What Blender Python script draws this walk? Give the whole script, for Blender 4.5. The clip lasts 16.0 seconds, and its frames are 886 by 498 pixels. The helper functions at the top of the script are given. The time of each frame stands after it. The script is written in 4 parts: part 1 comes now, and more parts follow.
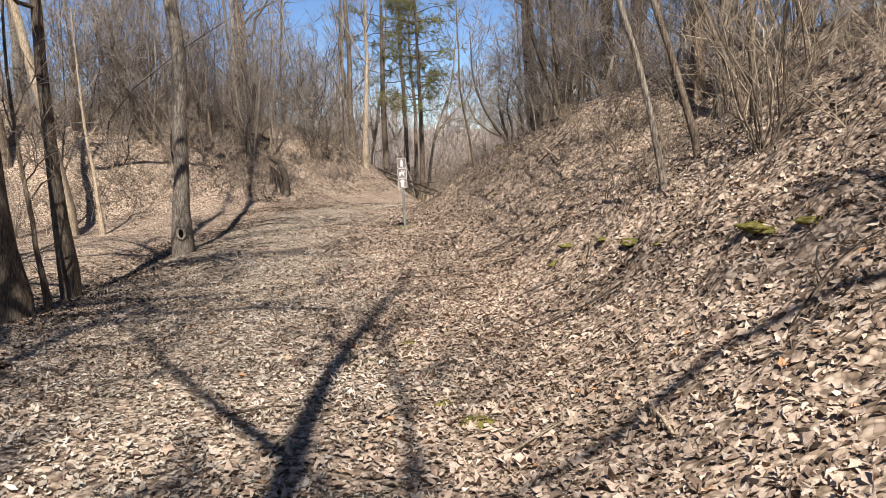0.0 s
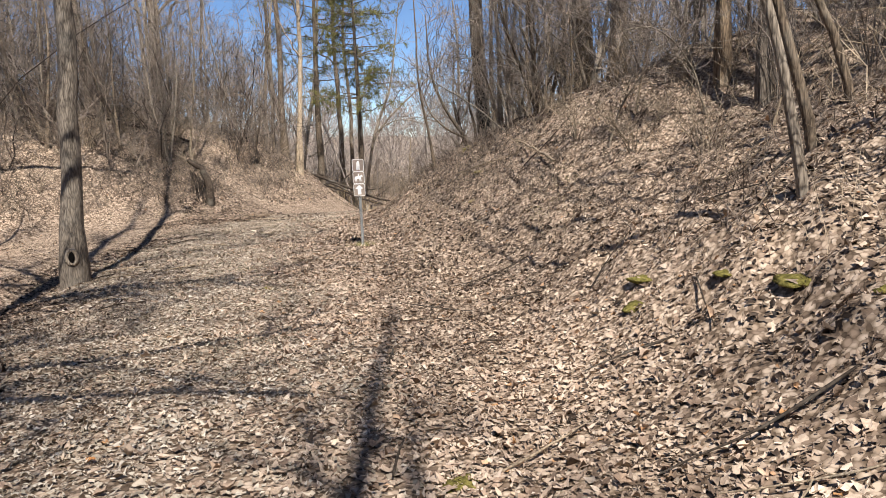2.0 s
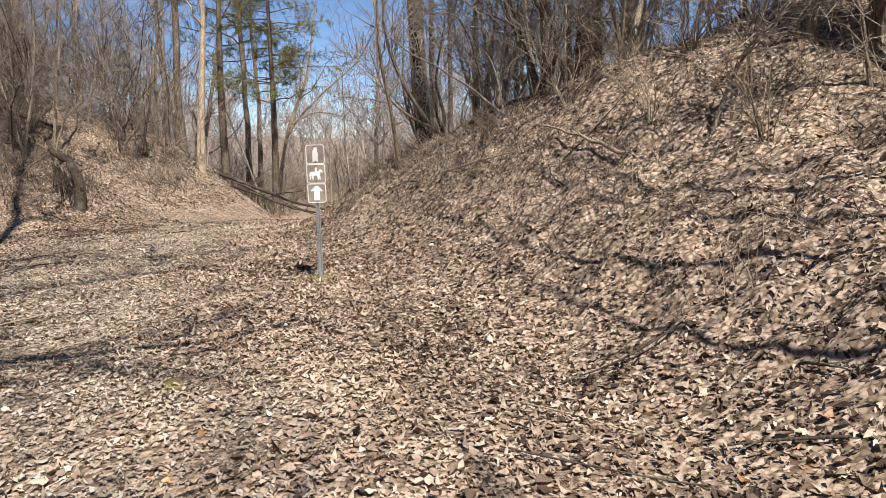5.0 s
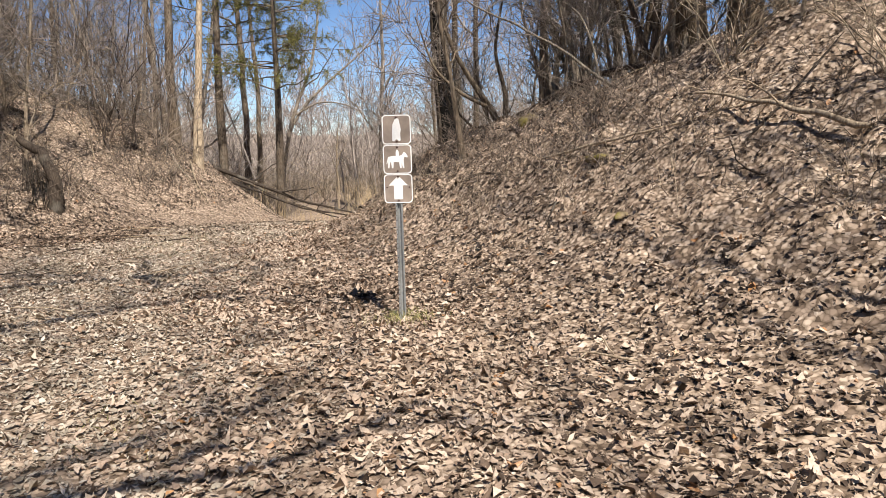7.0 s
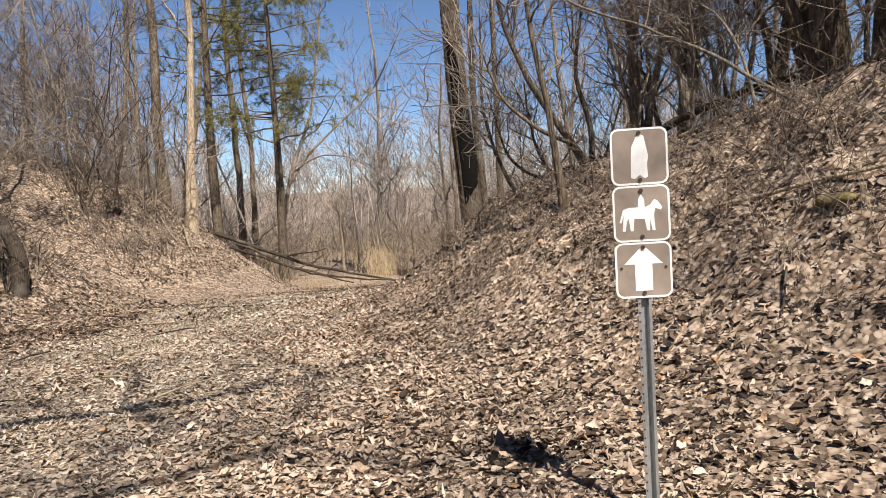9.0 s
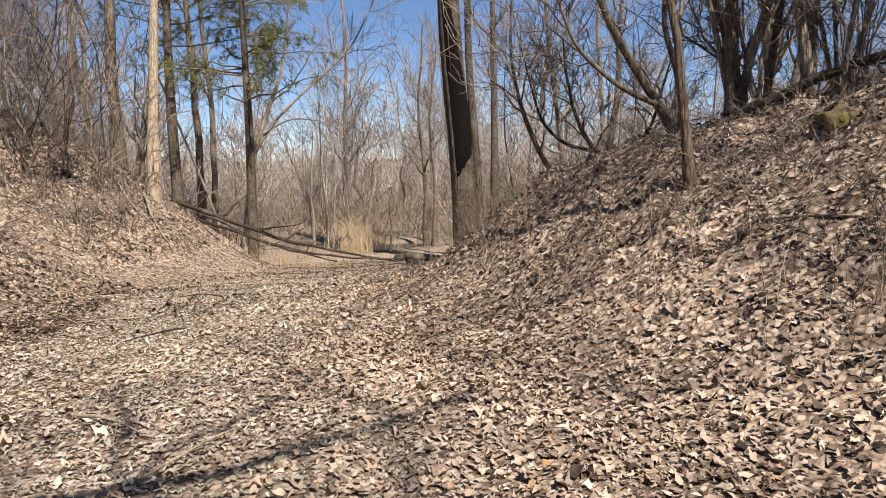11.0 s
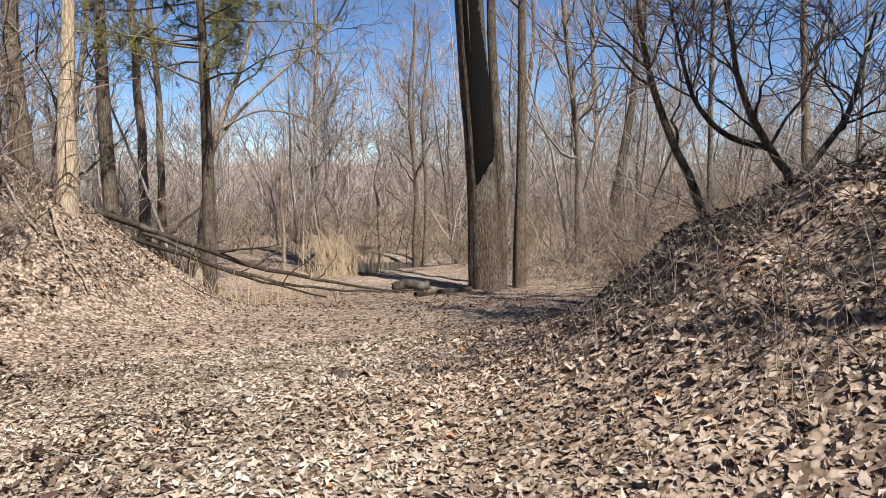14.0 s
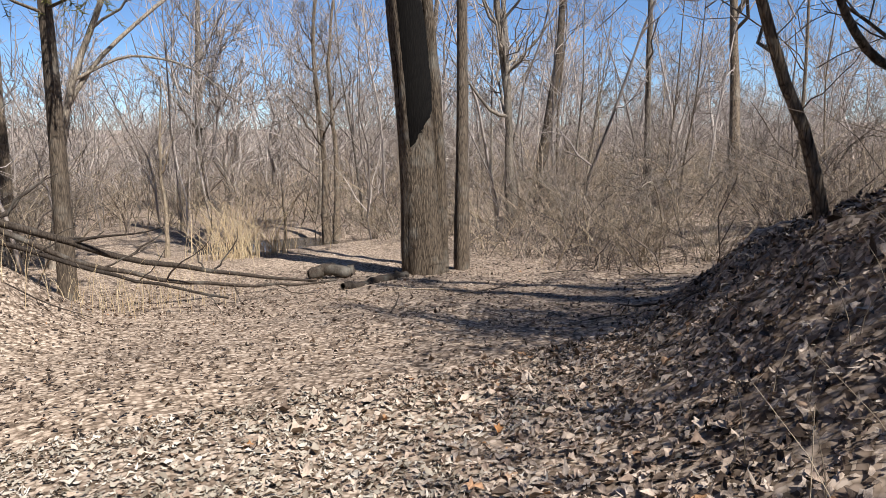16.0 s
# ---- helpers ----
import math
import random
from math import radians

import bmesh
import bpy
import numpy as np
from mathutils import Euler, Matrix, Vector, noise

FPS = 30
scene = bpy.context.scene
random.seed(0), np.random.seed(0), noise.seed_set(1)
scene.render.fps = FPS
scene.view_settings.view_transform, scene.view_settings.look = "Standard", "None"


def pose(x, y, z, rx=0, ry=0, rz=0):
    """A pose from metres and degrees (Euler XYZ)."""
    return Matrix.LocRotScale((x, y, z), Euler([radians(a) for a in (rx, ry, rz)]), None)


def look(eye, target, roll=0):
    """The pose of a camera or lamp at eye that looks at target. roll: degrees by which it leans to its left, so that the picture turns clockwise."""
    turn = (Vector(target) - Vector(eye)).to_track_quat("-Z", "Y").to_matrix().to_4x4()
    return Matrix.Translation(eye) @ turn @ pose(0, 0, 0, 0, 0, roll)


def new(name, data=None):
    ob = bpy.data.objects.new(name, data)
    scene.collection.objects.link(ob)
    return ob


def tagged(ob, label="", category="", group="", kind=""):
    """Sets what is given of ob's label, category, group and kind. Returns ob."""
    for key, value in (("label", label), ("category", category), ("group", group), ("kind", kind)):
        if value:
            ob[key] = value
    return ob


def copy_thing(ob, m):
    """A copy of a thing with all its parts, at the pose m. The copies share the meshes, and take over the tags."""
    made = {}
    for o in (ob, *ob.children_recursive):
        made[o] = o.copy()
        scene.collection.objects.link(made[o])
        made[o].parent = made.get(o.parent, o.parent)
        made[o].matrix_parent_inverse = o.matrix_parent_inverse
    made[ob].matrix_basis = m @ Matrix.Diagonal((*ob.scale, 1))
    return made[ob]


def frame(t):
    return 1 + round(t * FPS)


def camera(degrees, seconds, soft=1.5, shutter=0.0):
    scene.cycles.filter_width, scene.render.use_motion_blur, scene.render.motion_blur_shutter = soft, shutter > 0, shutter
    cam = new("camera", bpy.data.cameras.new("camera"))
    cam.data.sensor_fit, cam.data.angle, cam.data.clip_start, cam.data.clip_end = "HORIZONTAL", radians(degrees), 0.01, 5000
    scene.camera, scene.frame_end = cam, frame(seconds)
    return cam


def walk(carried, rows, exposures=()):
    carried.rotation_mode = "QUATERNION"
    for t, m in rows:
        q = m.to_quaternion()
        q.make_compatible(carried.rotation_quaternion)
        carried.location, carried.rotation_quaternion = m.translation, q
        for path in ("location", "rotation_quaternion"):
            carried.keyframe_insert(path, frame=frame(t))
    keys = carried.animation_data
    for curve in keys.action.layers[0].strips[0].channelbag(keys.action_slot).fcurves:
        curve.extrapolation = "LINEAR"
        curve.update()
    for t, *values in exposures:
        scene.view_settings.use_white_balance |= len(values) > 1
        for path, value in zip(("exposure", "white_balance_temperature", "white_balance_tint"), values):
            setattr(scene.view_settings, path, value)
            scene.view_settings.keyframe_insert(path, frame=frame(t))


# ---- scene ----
cam = camera(63.8, 16.0, soft=0.8)
PATH = [
    (0, (2.746, -2.155, 2.154), (2.522, -0.193, 1.835), -2.2),
    (0.5, (2.409, -1.457, 2.134), (2.235, 0.508, 1.805), -2.7),
    (1, (2.1, -0.727, 2.087), (1.995, 1.243, 1.754), -2.8),
    (1.5, (1.904, 0.028, 2.035), (1.852, 2.001, 1.712), -2.6),
    (2, (1.653, 0.797, 1.965), (1.634, 2.773, 1.658), -2.1),
    (2.5, (1.437, 1.575, 1.885), (1.433, 3.554, 1.591), -1.8),
    (3, (1.181, 2.363, 1.833), (1.199, 4.341, 1.541), -1.4),
    (3.2, (1.085, 2.656, 1.833), (1.118, 4.634, 1.54), -1.4),
    (5.3, (0.2, 5.984, 1.572), (0.481, 7.941, 1.267), -0.6),
    (5.5, (0.113, 6.27, 1.508), (0.395, 8.225, 1.196), -0.6),
    (6, (-0.117, 7.014, 1.494), (0.158, 8.968, 1.169), -0.7),
    (6.5, (-0.334, 7.794, 1.474), (-0.056, 9.747, 1.143), -0.8),
    (7, (-0.513, 8.585, 1.452), (-0.219, 10.54, 1.144), -0.8),
    (7.5, (-0.747, 9.326, 1.477), (-0.426, 11.283, 1.215), -1.0),
    (8, (-0.922, 10.071, 1.475), (-0.584, 12.031, 1.263), -1.7),
    (8.5, (-1.152, 10.788, 1.481), (-0.812, 12.751, 1.305), -2.6),
    (9, (-1.319, 11.534, 1.428), (-0.976, 13.497, 1.264), -3.0),
    (9.2, (-1.398, 11.832, 1.448), (-1.053, 13.795, 1.286), -3.1),
    (11.3, (-2.203, 14.114, 1.393), (-1.713, 16.037, 1.143), -1.2),
    (11.5, (-2.243, 14.443, 1.358), (-1.762, 16.368, 1.107), -1.5),
    (12, (-2.278, 15.219, 1.408), (-1.792, 17.144, 1.167), -1.8),
    (12.5, (-2.286, 16.021, 1.412), (-1.782, 17.942, 1.178), -1.5),
    (13, (-2.336, 16.808, 1.398), (-1.803, 18.722, 1.168), -0.8),
    (13.5, (-2.296, 17.631, 1.359), (-1.732, 19.536, 1.13), -0.4),
    (14, (-2.292, 18.416, 1.347), (-1.689, 20.309, 1.121), -0.4),
    (14.5, (-2.21, 19.169, 1.329), (-1.546, 21.042, 1.101), -0.7),
    (15, (-2.161, 19.932, 1.313), (-1.421, 21.774, 1.065), -0.9),
    (15.5, (-2.03, 20.687, 1.232), (-1.215, 22.491, 0.946), -0.9),
    (16, (-1.988, 21.471, 1.229), (-1.116, 23.24, 0.903), -0.7),
]
walk(cam, [(t, look(eye, target, roll)) for t, eye, target, roll in PATH],
     exposures=[(0, 0.92, 6350, 10), (3.2, 0.88, 6400, 10), (7, 0.86, 6520, 10), (9.2, 0.84, 6600, 10), (12.5, 0.82, 6350, 10), (14.5, 0.84, 6120, 9), (16, 0.86, 6000, 9)])

# ---- sky, sun ----
SUN_AZ, SUN_EL = radians(165.5), radians(52.0)  # from +Y towards +X
world = bpy.data.worlds.new("sky")
scene.world = world
world.use_nodes = True
wn = world.node_tree
sky = wn.nodes.new("ShaderNodeTexSky")
sky.sky_type, sky.sun_disc = "NISHITA", False
sky.sun_elevation, sky.sun_rotation = SUN_EL, SUN_AZ
sky.air_density, sky.dust_density, sky.ozone_density, sky.altitude = 0.9, 0.0, 5.0, 2500
wn.nodes["Background"].inputs["Strength"].default_value = 0.07
wn.links.new(sky.outputs["Color"], wn.nodes["Background"].inputs["Color"])
sun = new("sun", bpy.data.lights.new("sun", "SUN"))
sun.data.energy, sun.data.angle, sun.data.color = 5.0, radians(0.53), (1.0, 0.93, 0.85)
sun_way = Vector((math.sin(SUN_AZ) * math.cos(SUN_EL), math.cos(SUN_AZ) * math.cos(SUN_EL), math.sin(SUN_EL)))
sun.matrix_world = look(sun_way * 60, (0, 0, 0))

# ---- materials ----
def material(name, rough=0.85, spec=0.25):
    m = bpy.data.materials.new(name)
    m.use_nodes = True
    b = m.node_tree.nodes["Principled BSDF"]
    b.inputs["Roughness"].default_value = rough
    b.inputs["Specular IOR Level"].default_value = spec
    return m, m.node_tree, b


def node(tree, kind, **sets):
    n = tree.nodes.new(kind)
    for key, value in sets.items():
        n.inputs[key].default_value = value
    return n


def ramp(tree, fac, stops):
    r = tree.nodes.new("ShaderNodeValToRGB")
    while len(r.color_ramp.elements) < len(stops):
        r.color_ramp.elements.new(0.5)
    for e, (p, c) in zip(r.color_ramp.elements, stops):
        e.position, e.color = p, (*c, 1)
    tree.links.new(fac, r.inputs["Fac"])
    return r.outputs["Color"]


def mix(tree, a, b, fac, blend="MIX"):
    m = tree.nodes.new("ShaderNodeMix")
    m.data_type, m.blend_type = "RGBA", blend
    for socket, value in ((m.inputs["Factor"], fac), (m.inputs["A"], a), (m.inputs["B"], b)):
        if isinstance(value, (int, float)):
            socket.default_value = value
        elif isinstance(value, tuple):
            socket.default_value = (*value, 1)
        else:
            tree.links.new(value, socket)
    return m.outputs["Result"]


def bump(tree, b, height, strength, distance):
    n = node(tree, "ShaderNodeBump", Strength=strength, Distance=distance)
    tree.links.new(height, n.inputs["Height"])
    tree.links.new(n.outputs["Normal"], b.inputs["Normal"])


def coords(tree, scale=(1, 1, 1), world_space=False):
    c = tree.nodes.new("ShaderNodeNewGeometry" if world_space else "ShaderNodeTexCoord")
    mp = tree.nodes.new("ShaderNodeMapping")
    mp.inputs["Scale"].default_value = scale
    tree.links.new(c.outputs["Position" if world_space else "Object"], mp.inputs["Vector"])
    return mp.outputs["Vector"]


def noise_at(tree, vec, scale, detail=4, rough=0.6):
    n = node(tree, "ShaderNodeTexNoise", Scale=scale, Detail=detail, Roughness=rough)
    tree.links.new(vec, n.inputs["Vector"])
    return n.outputs["Fac"]


def bark(name, dark, light, furrow=1.0, blotch=(0.4, 0.4, 0.36), blotch_fac=0.25):
    m, t, b = material(name, 0.92, 0.15)
    long = coords(t, (1, 1, 0.16))
    v = node(t, "ShaderNodeTexVoronoi", Scale=34.0)
    v.feature = "DISTANCE_TO_EDGE"
    t.links.new(long, v.inputs["Vector"])
    n = noise_at(t, long, 26, 6, 0.7)
    ridge = node(t, "ShaderNodeMath")
    ridge.operation = "MULTIPLY_ADD"
    t.links.new(v.outputs["Distance"], ridge.inputs[0])
    ridge.inputs[1].default_value = 1.1
    t.links.new(n, ridge.inputs[2])
    c = ramp(t, ridge.outputs[0], [(0.35, dark), (0.8, light)])
    big = noise_at(t, coords(t), 2.2, 3)
    c = mix(t, c, blotch, ramp(t, big, [(0.52, (0, 0, 0)), (0.72, (blotch_fac,) * 3)]))
    info = t.nodes.new("ShaderNodeObjectInfo")
    c = mix(t, c, ramp(t, info.outputs["Random"], [(0, (0.62, 0.6, 0.58)), (1, (1.25, 1.2, 1.12))]), 1.0, "MULTIPLY")
    t.links.new(c, b.inputs["Base Color"])
    bump(t, b, ridge.outputs[0], 0.7 * furrow, 0.02)
    return m


BARK_DARK = bark("dark_bark", (0.035, 0.028, 0.022), (0.2, 0.16, 0.12))
BARK_GREY = bark("grey_bark", (0.06, 0.05, 0.041), (0.35, 0.305, 0.25))
BARK_PALE = bark("pale_bark", (0.15, 0.115, 0.08), (0.46, 0.38, 0.28), 0.7)
BARK_BIG = bark("furrowed_bark", (0.012, 0.009, 0.007), (0.15, 0.12, 0.09), 1.8)
BARK_VINE = bark("vine_clad_bark", (0.045, 0.033, 0.025), (0.24, 0.185, 0.13), 1.6)
WOOD_DEAD = bark("dead_wood", (0.018, 0.014, 0.011), (0.075, 0.06, 0.048), 0.8)
# near-black wood that also carries painted shade
HOLLOW_SHADE = bark("hollow_and_shade_wood", (0.002, 0.0017, 0.0014), (0.007, 0.006, 0.005), 0.6, blotch_fac=0.0)


def twig_material(name, dark, light):
    m, t, b = material(name, 0.8, 0.2)
    g = t.nodes.new("ShaderNodeNewGeometry")
    c = ramp(t, g.outputs["Random Per Island"], [(0, dark), (1, light)])
    n = noise_at(t, coords(t), 3.0)
    c = mix(t, c, ramp(t, n, [(0.3, (0.7, 0.7, 0.7)), (0.7, (1.2, 1.2, 1.2))]), 1.0, "MULTIPLY")
    t.links.new(c, b.inputs["Base Color"])
    return m


TWIG = twig_material("twig_bark", (0.09, 0.074, 0.062), (0.38, 0.32, 0.265))
TWIG_DARK = twig_material("dark_briar_stems", (0.035, 0.027, 0.022), (0.27, 0.215, 0.17))
TWIG_TAN = twig_material("dry_brush_stems", (0.11, 0.085, 0.06), (0.46, 0.37, 0.265))
STRAW = twig_material("dry_straw", (0.4, 0.29, 0.16), (0.68, 0.54, 0.34))
NEEDLE = twig_material("conifer_needles", (0.06, 0.07, 0.02), (0.26, 0.23, 0.07))
MOSS_BLADE = twig_material("moss_fronds", (0.07, 0.08, 0.015), (0.24, 0.22, 0.05))
GRASS = twig_material("winter_grass", (0.12, 0.13, 0.04), (0.4, 0.36, 0.16))

LEAF, _t, _b = material("dead_leaf", 0.62, 0.3)
_g = _t.nodes.new("ShaderNodeNewGeometry")
_c = ramp(_t, _g.outputs["Random Per Island"], [(0.0, (0.15, 0.106, 0.076)), (0.14, (0.29, 0.21, 0.155)), (0.4, (0.43, 0.335, 0.258)),
                                               (0.75, (0.52, 0.42, 0.33)), (0.97, (0.6, 0.505, 0.41)), (1.0, (0.42, 0.22, 0.09))])
_n = noise_at(_t, coords(_t, world_space=True), 45, 4, 0.65)
_c = mix(_t, _c, ramp(_t, _n, [(0.3, (0.68, 0.66, 0.64)), (0.7, (1.15, 1.13, 1.1))]), 1.0, "MULTIPLY")
_s = noise_at(_t, coords(_t, world_space=True), 0.9, 5, 0.7)
_c = mix(_t, _c, ramp(_t, _s, [(0.34, (0.5, 0.48, 0.45)), (0.54, (1.0, 1.0, 1.0))]), 1.0, "MULTIPLY")
_t.links.new(_c, _b.inputs["Base Color"])
bump(_t, _b, _n, 0.5, 0.01)

LEAF_BANK, _t, _b = material("brown_shade_patched_leaf", 0.65, 0.25)
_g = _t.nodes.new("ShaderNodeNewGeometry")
# brown leaves; the near-black stops stand in for shaded gaps between them
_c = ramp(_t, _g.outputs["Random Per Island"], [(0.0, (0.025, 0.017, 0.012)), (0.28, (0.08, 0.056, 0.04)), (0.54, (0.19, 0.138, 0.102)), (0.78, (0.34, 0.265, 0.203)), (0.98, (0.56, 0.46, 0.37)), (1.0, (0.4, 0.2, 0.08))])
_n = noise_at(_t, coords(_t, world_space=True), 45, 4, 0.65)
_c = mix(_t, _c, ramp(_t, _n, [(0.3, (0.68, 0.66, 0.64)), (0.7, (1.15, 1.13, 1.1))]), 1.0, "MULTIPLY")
# broad dark patches painted in place of tree shade on the banks
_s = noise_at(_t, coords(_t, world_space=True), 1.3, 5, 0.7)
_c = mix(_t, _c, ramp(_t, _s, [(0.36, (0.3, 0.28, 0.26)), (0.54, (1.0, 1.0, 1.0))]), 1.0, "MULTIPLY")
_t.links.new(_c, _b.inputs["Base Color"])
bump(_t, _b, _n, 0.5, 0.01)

CRUSHED, _t, _b = material("trodden_leaf_litter", 0.7, 0.25)
_g = _t.nodes.new("ShaderNodeNewGeometry")
_c = ramp(_t, _g.outputs["Random Per Island"], [(0.0, (0.2, 0.162, 0.122)), (0.3, (0.34, 0.283, 0.218)), (0.7, (0.47, 0.405, 0.325)), (1.0, (0.61, 0.545, 0.455))])
_n = noise_at(_t, coords(_t, world_space=True), 1.1, 5, 0.7)
_c = mix(_t, _c, ramp(_t, _n, [(0.34, (0.5, 0.5, 0.46)), (0.56, (1.0, 1.0, 1.0))]), 1.0, "MULTIPLY")
_t.links.new(_c, _b.inputs["Base Color"])

LEAF_ONE, _t, _b = material("single_dead_leaf", 0.6, 0.3)
_i = _t.nodes.new("ShaderNodeObjectInfo")
_c = ramp(_t, _i.outputs["Random"], [(0.0, (0.2, 0.135, 0.095)), (0.4, (0.38, 0.28, 0.2)), (0.9, (0.56, 0.46, 0.36)), (1.0, (0.42, 0.2, 0.07))])
_n = noise_at(_t, coords(_t), 45, 4, 0.65)
_c = mix(_t, _c, ramp(_t, _n, [(0.3, (0.7, 0.68, 0.66)), (0.7, (1.15, 1.13, 1.1))]), 1.0, "MULTIPLY")
_t.links.new(_c, _b.inputs["Base Color"])
bump(_t, _b, _n, 0.5, 0.01)

SOIL, _t, _b = material("leaf_littered_soil", 0.9, 0.2)
_w = coords(_t, world_space=True)
_v = node(_t, "ShaderNodeTexVoronoi", Scale=26.0)
_warp = noise_at(_t, _w, 9, 3)
_t.links.new(mix(_t, _w, _warp, 0.06), _v.inputs["Vector"])
_h = _t.nodes.new("ShaderNodeSeparateColor")
_t.links.new(_v.outputs["Color"], _h.inputs["Color"])
_c = ramp(_t, _h.outputs["Red"], [(0.0, (0.11, 0.08, 0.058)), (0.3, (0.26, 0.195, 0.148)), (0.7, (0.44, 0.35, 0.275)), (1.0, (0.56, 0.46, 0.375))])
_e = ramp(_t, _v.outputs["Distance"], [(0.35, (1, 1, 1)), (0.75, (0.45, 0.43, 0.4))])
_c = mix(_t, _c, _e, 1.0, "MULTIPLY")
_big = noise_at(_t, _w, 0.5, 4)
_c = mix(_t, _c, ramp(_t, _big, [(0.3, (0.75, 0.73, 0.7)), (0.7, (1.15, 1.12, 1.05))]), 1.0, "MULTIPLY")
_t.links.new(_c, _b.inputs["Base Color"])
bump(_t, _b, _h.outputs["Green"], 0.6, 0.05)

STONE, _t, _b = material("mossy_stone", 0.9, 0.2)
_w = coords(_t)
_n = noise_at(_t, _w, 5, 6)
_c = ramp(_t, noise_at(_t, _w, 18, 6), [(0.3, (0.07, 0.055, 0.035)), (0.7, (0.26, 0.2, 0.12))])
_c = mix(_t, _c, (0.2, 0.17, 0.035), ramp(_t, _n, [(0.45, (0, 0, 0)), (0.6, (0.85, 0.85, 0.85))]))
_t.links.new(_c, _b.inputs["Base Color"])
bump(_t, _b, _n, 0.8, 0.06)

MOSS, _t, _b = material("moss", 0.95, 0.1)
_w = coords(_t)
_c = ramp(_t, noise_at(_t, _w, 30, 5), [(0.3, (0.05, 0.04, 0.015)), (0.5, (0.13, 0.115, 0.03)), (0.72, (0.27, 0.23, 0.075))])
_t.links.new(_c, _b.inputs["Base Color"])
bump(_t, _b, noise_at(_t, _w, 60, 4), 0.9, 0.02)


def plain(name, colour, rough, metal=0.0, grain=20.0, wear=0.12):
    m, t, b = material(name, rough, 0.4)
    b.inputs["Metallic"].default_value = metal
    n = noise_at(t, coords(t), grain, 5)
    c = mix(t, colour, ramp(t, n, [(0.3, (1 - wear,) * 3), (0.7, (1 + wear,) * 3)]), 1.0, "MULTIPLY")
    t.links.new(c, b.inputs["Base Color"])
    bump(t, b, n, 0.1, 0.002)
    return m


# base brown is lightened to take in glare on the plates; noise is wear
SIGN_BROWN = plain("weathered_glare_brown_paint", (0.27, 0.22, 0.18), 0.32, 0.0, 9, 0.2)
SIGN_WHITE = plain("white_sign_sheeting", (0.8, 0.8, 0.78), 0.4, 0.0, 30, 0.05)
GALV = plain("galvanised_steel", (0.42, 0.43, 0.42), 0.5, 0.7, 40, 0.15)
BOLT = plain("rusty_bolt", (0.09, 0.055, 0.045), 0.6, 0.5, 60, 0.3)
WATER, _t, _b = material("muddy_water", 0.08, 0.5)
_b.inputs["Base Color"].default_value = (0.05, 0.04, 0.028, 1)
bump(_t, _b, noise_at(_t, coords(_t), 2.5, 3), 0.08, 0.05)


# ---- mesh helpers ----
def mesh_of(name, verts, faces, mat, smooth=True):
    """A mesh from an (n, 3) array of places and an (m, k) array of corners."""
    me = bpy.data.meshes.new(name)
    verts, faces = np.asarray(verts, dtype=np.float32).reshape(-1, 3), np.asarray(faces, dtype=np.int32)
    k = faces.shape[1]
    me.vertices.add(len(verts))
    me.vertices.foreach_set("co", verts.ravel())
    me.loops.add(faces.size)
    me.loops.foreach_set("vertex_index", faces.ravel())
    me.polygons.add(len(faces))
    me.polygons.foreach_set("loop_start", np.arange(0, faces.size, k, dtype=np.int32))
    me.polygons.foreach_set("use_smooth", np.full(len(faces), smooth, dtype=bool))
    me.update(calc_edges=True)
    me.materials.append(mat)
    return me


def part(name, geo, mat, parent=None, label="", smooth=True):
    ob = new(name, mesh_of(name, geo[0], geo[1], mat, smooth))
    ob.parent = parent
    return tagged(ob, label)


def bm_part(name, bm, mat, parent=None, label=""):
    me = bpy.data.meshes.new(name)
    bm.to_mesh(me)
    bm.free()
    me.materials.append(mat)
    ob = new(name, me)
    ob.parent = parent
    return tagged(ob, label)


def tubes(P, R, sides):
    """Tapered tubes along n lines of k places each: P (n, k, 3), R (n, k)."""
    P, R = np.asarray(P, float), np.asarray(R, float)
    n, k = R.shape
    T = np.gradient(P, axis=1)
    T /= np.linalg.norm(T, axis=2, keepdims=True) + 1e-9
    mean = np.abs(T.mean(axis=1))
    ref = np.where((mean[:, :1] < 0.7), np.array([[1.0, 0, 0]]), np.array([[0, 1.0, 0]]))[:, None, :]
    U = np.cross(T, ref)
    U /= np.linalg.norm(U, axis=2, keepdims=True) + 1e-9
    V = np.cross(T, U)
    a = np.arange(sides) / sides * 2 * math.pi
    ring = U[:, :, None, :] * np.cos(a)[None, None, :, None] + V[:, :, None, :] * np.sin(a)[None, None, :, None]
    verts = (P[:, :, None, :] + ring * R[:, :, None, None]).reshape(-1, 3)
    i, j, s = np.meshgrid(np.arange(n), np.arange(k - 1), np.arange(sides), indexing="ij")
    at = lambda jj, ss: ((i * k + jj) * sides + ss % sides)
    faces = np.stack([at(j, s), at(j, s + 1), at(j + 1, s + 1), at(j + 1, s)], axis=-1).reshape(-1, 4)
    return verts, faces


def joined(*geos):
    verts, faces, base = [], [], 0
    for v, f in geos:
        verts.append(v)
        faces.append(f + base)
        base += len(v)
    return np.concatenate(verts), np.concatenate(faces)


# ---- the lie of the land ----
def soft_step(a, b, v):
    s = np.clip((v - a) / (b - a), 0, 1)
    return s * s * (3 - 2 * s)


def smooth_line(y, ys, zs):
    w = 0.7
    return sum(np.interp(y + d * w, ys, zs) for d in (-1, -0.5, 0, 0.5, 1)) / 5


def lumps(x, y):
    return (0.5 * np.sin(1.31 * x + 0.7 * y + 1) * np.sin(0.83 * y - 0.4 * x) + 0.3 * np.sin(2.9 * x - 1.7 * y) * np.sin(2.3 * y + 1.1 * x + 2)
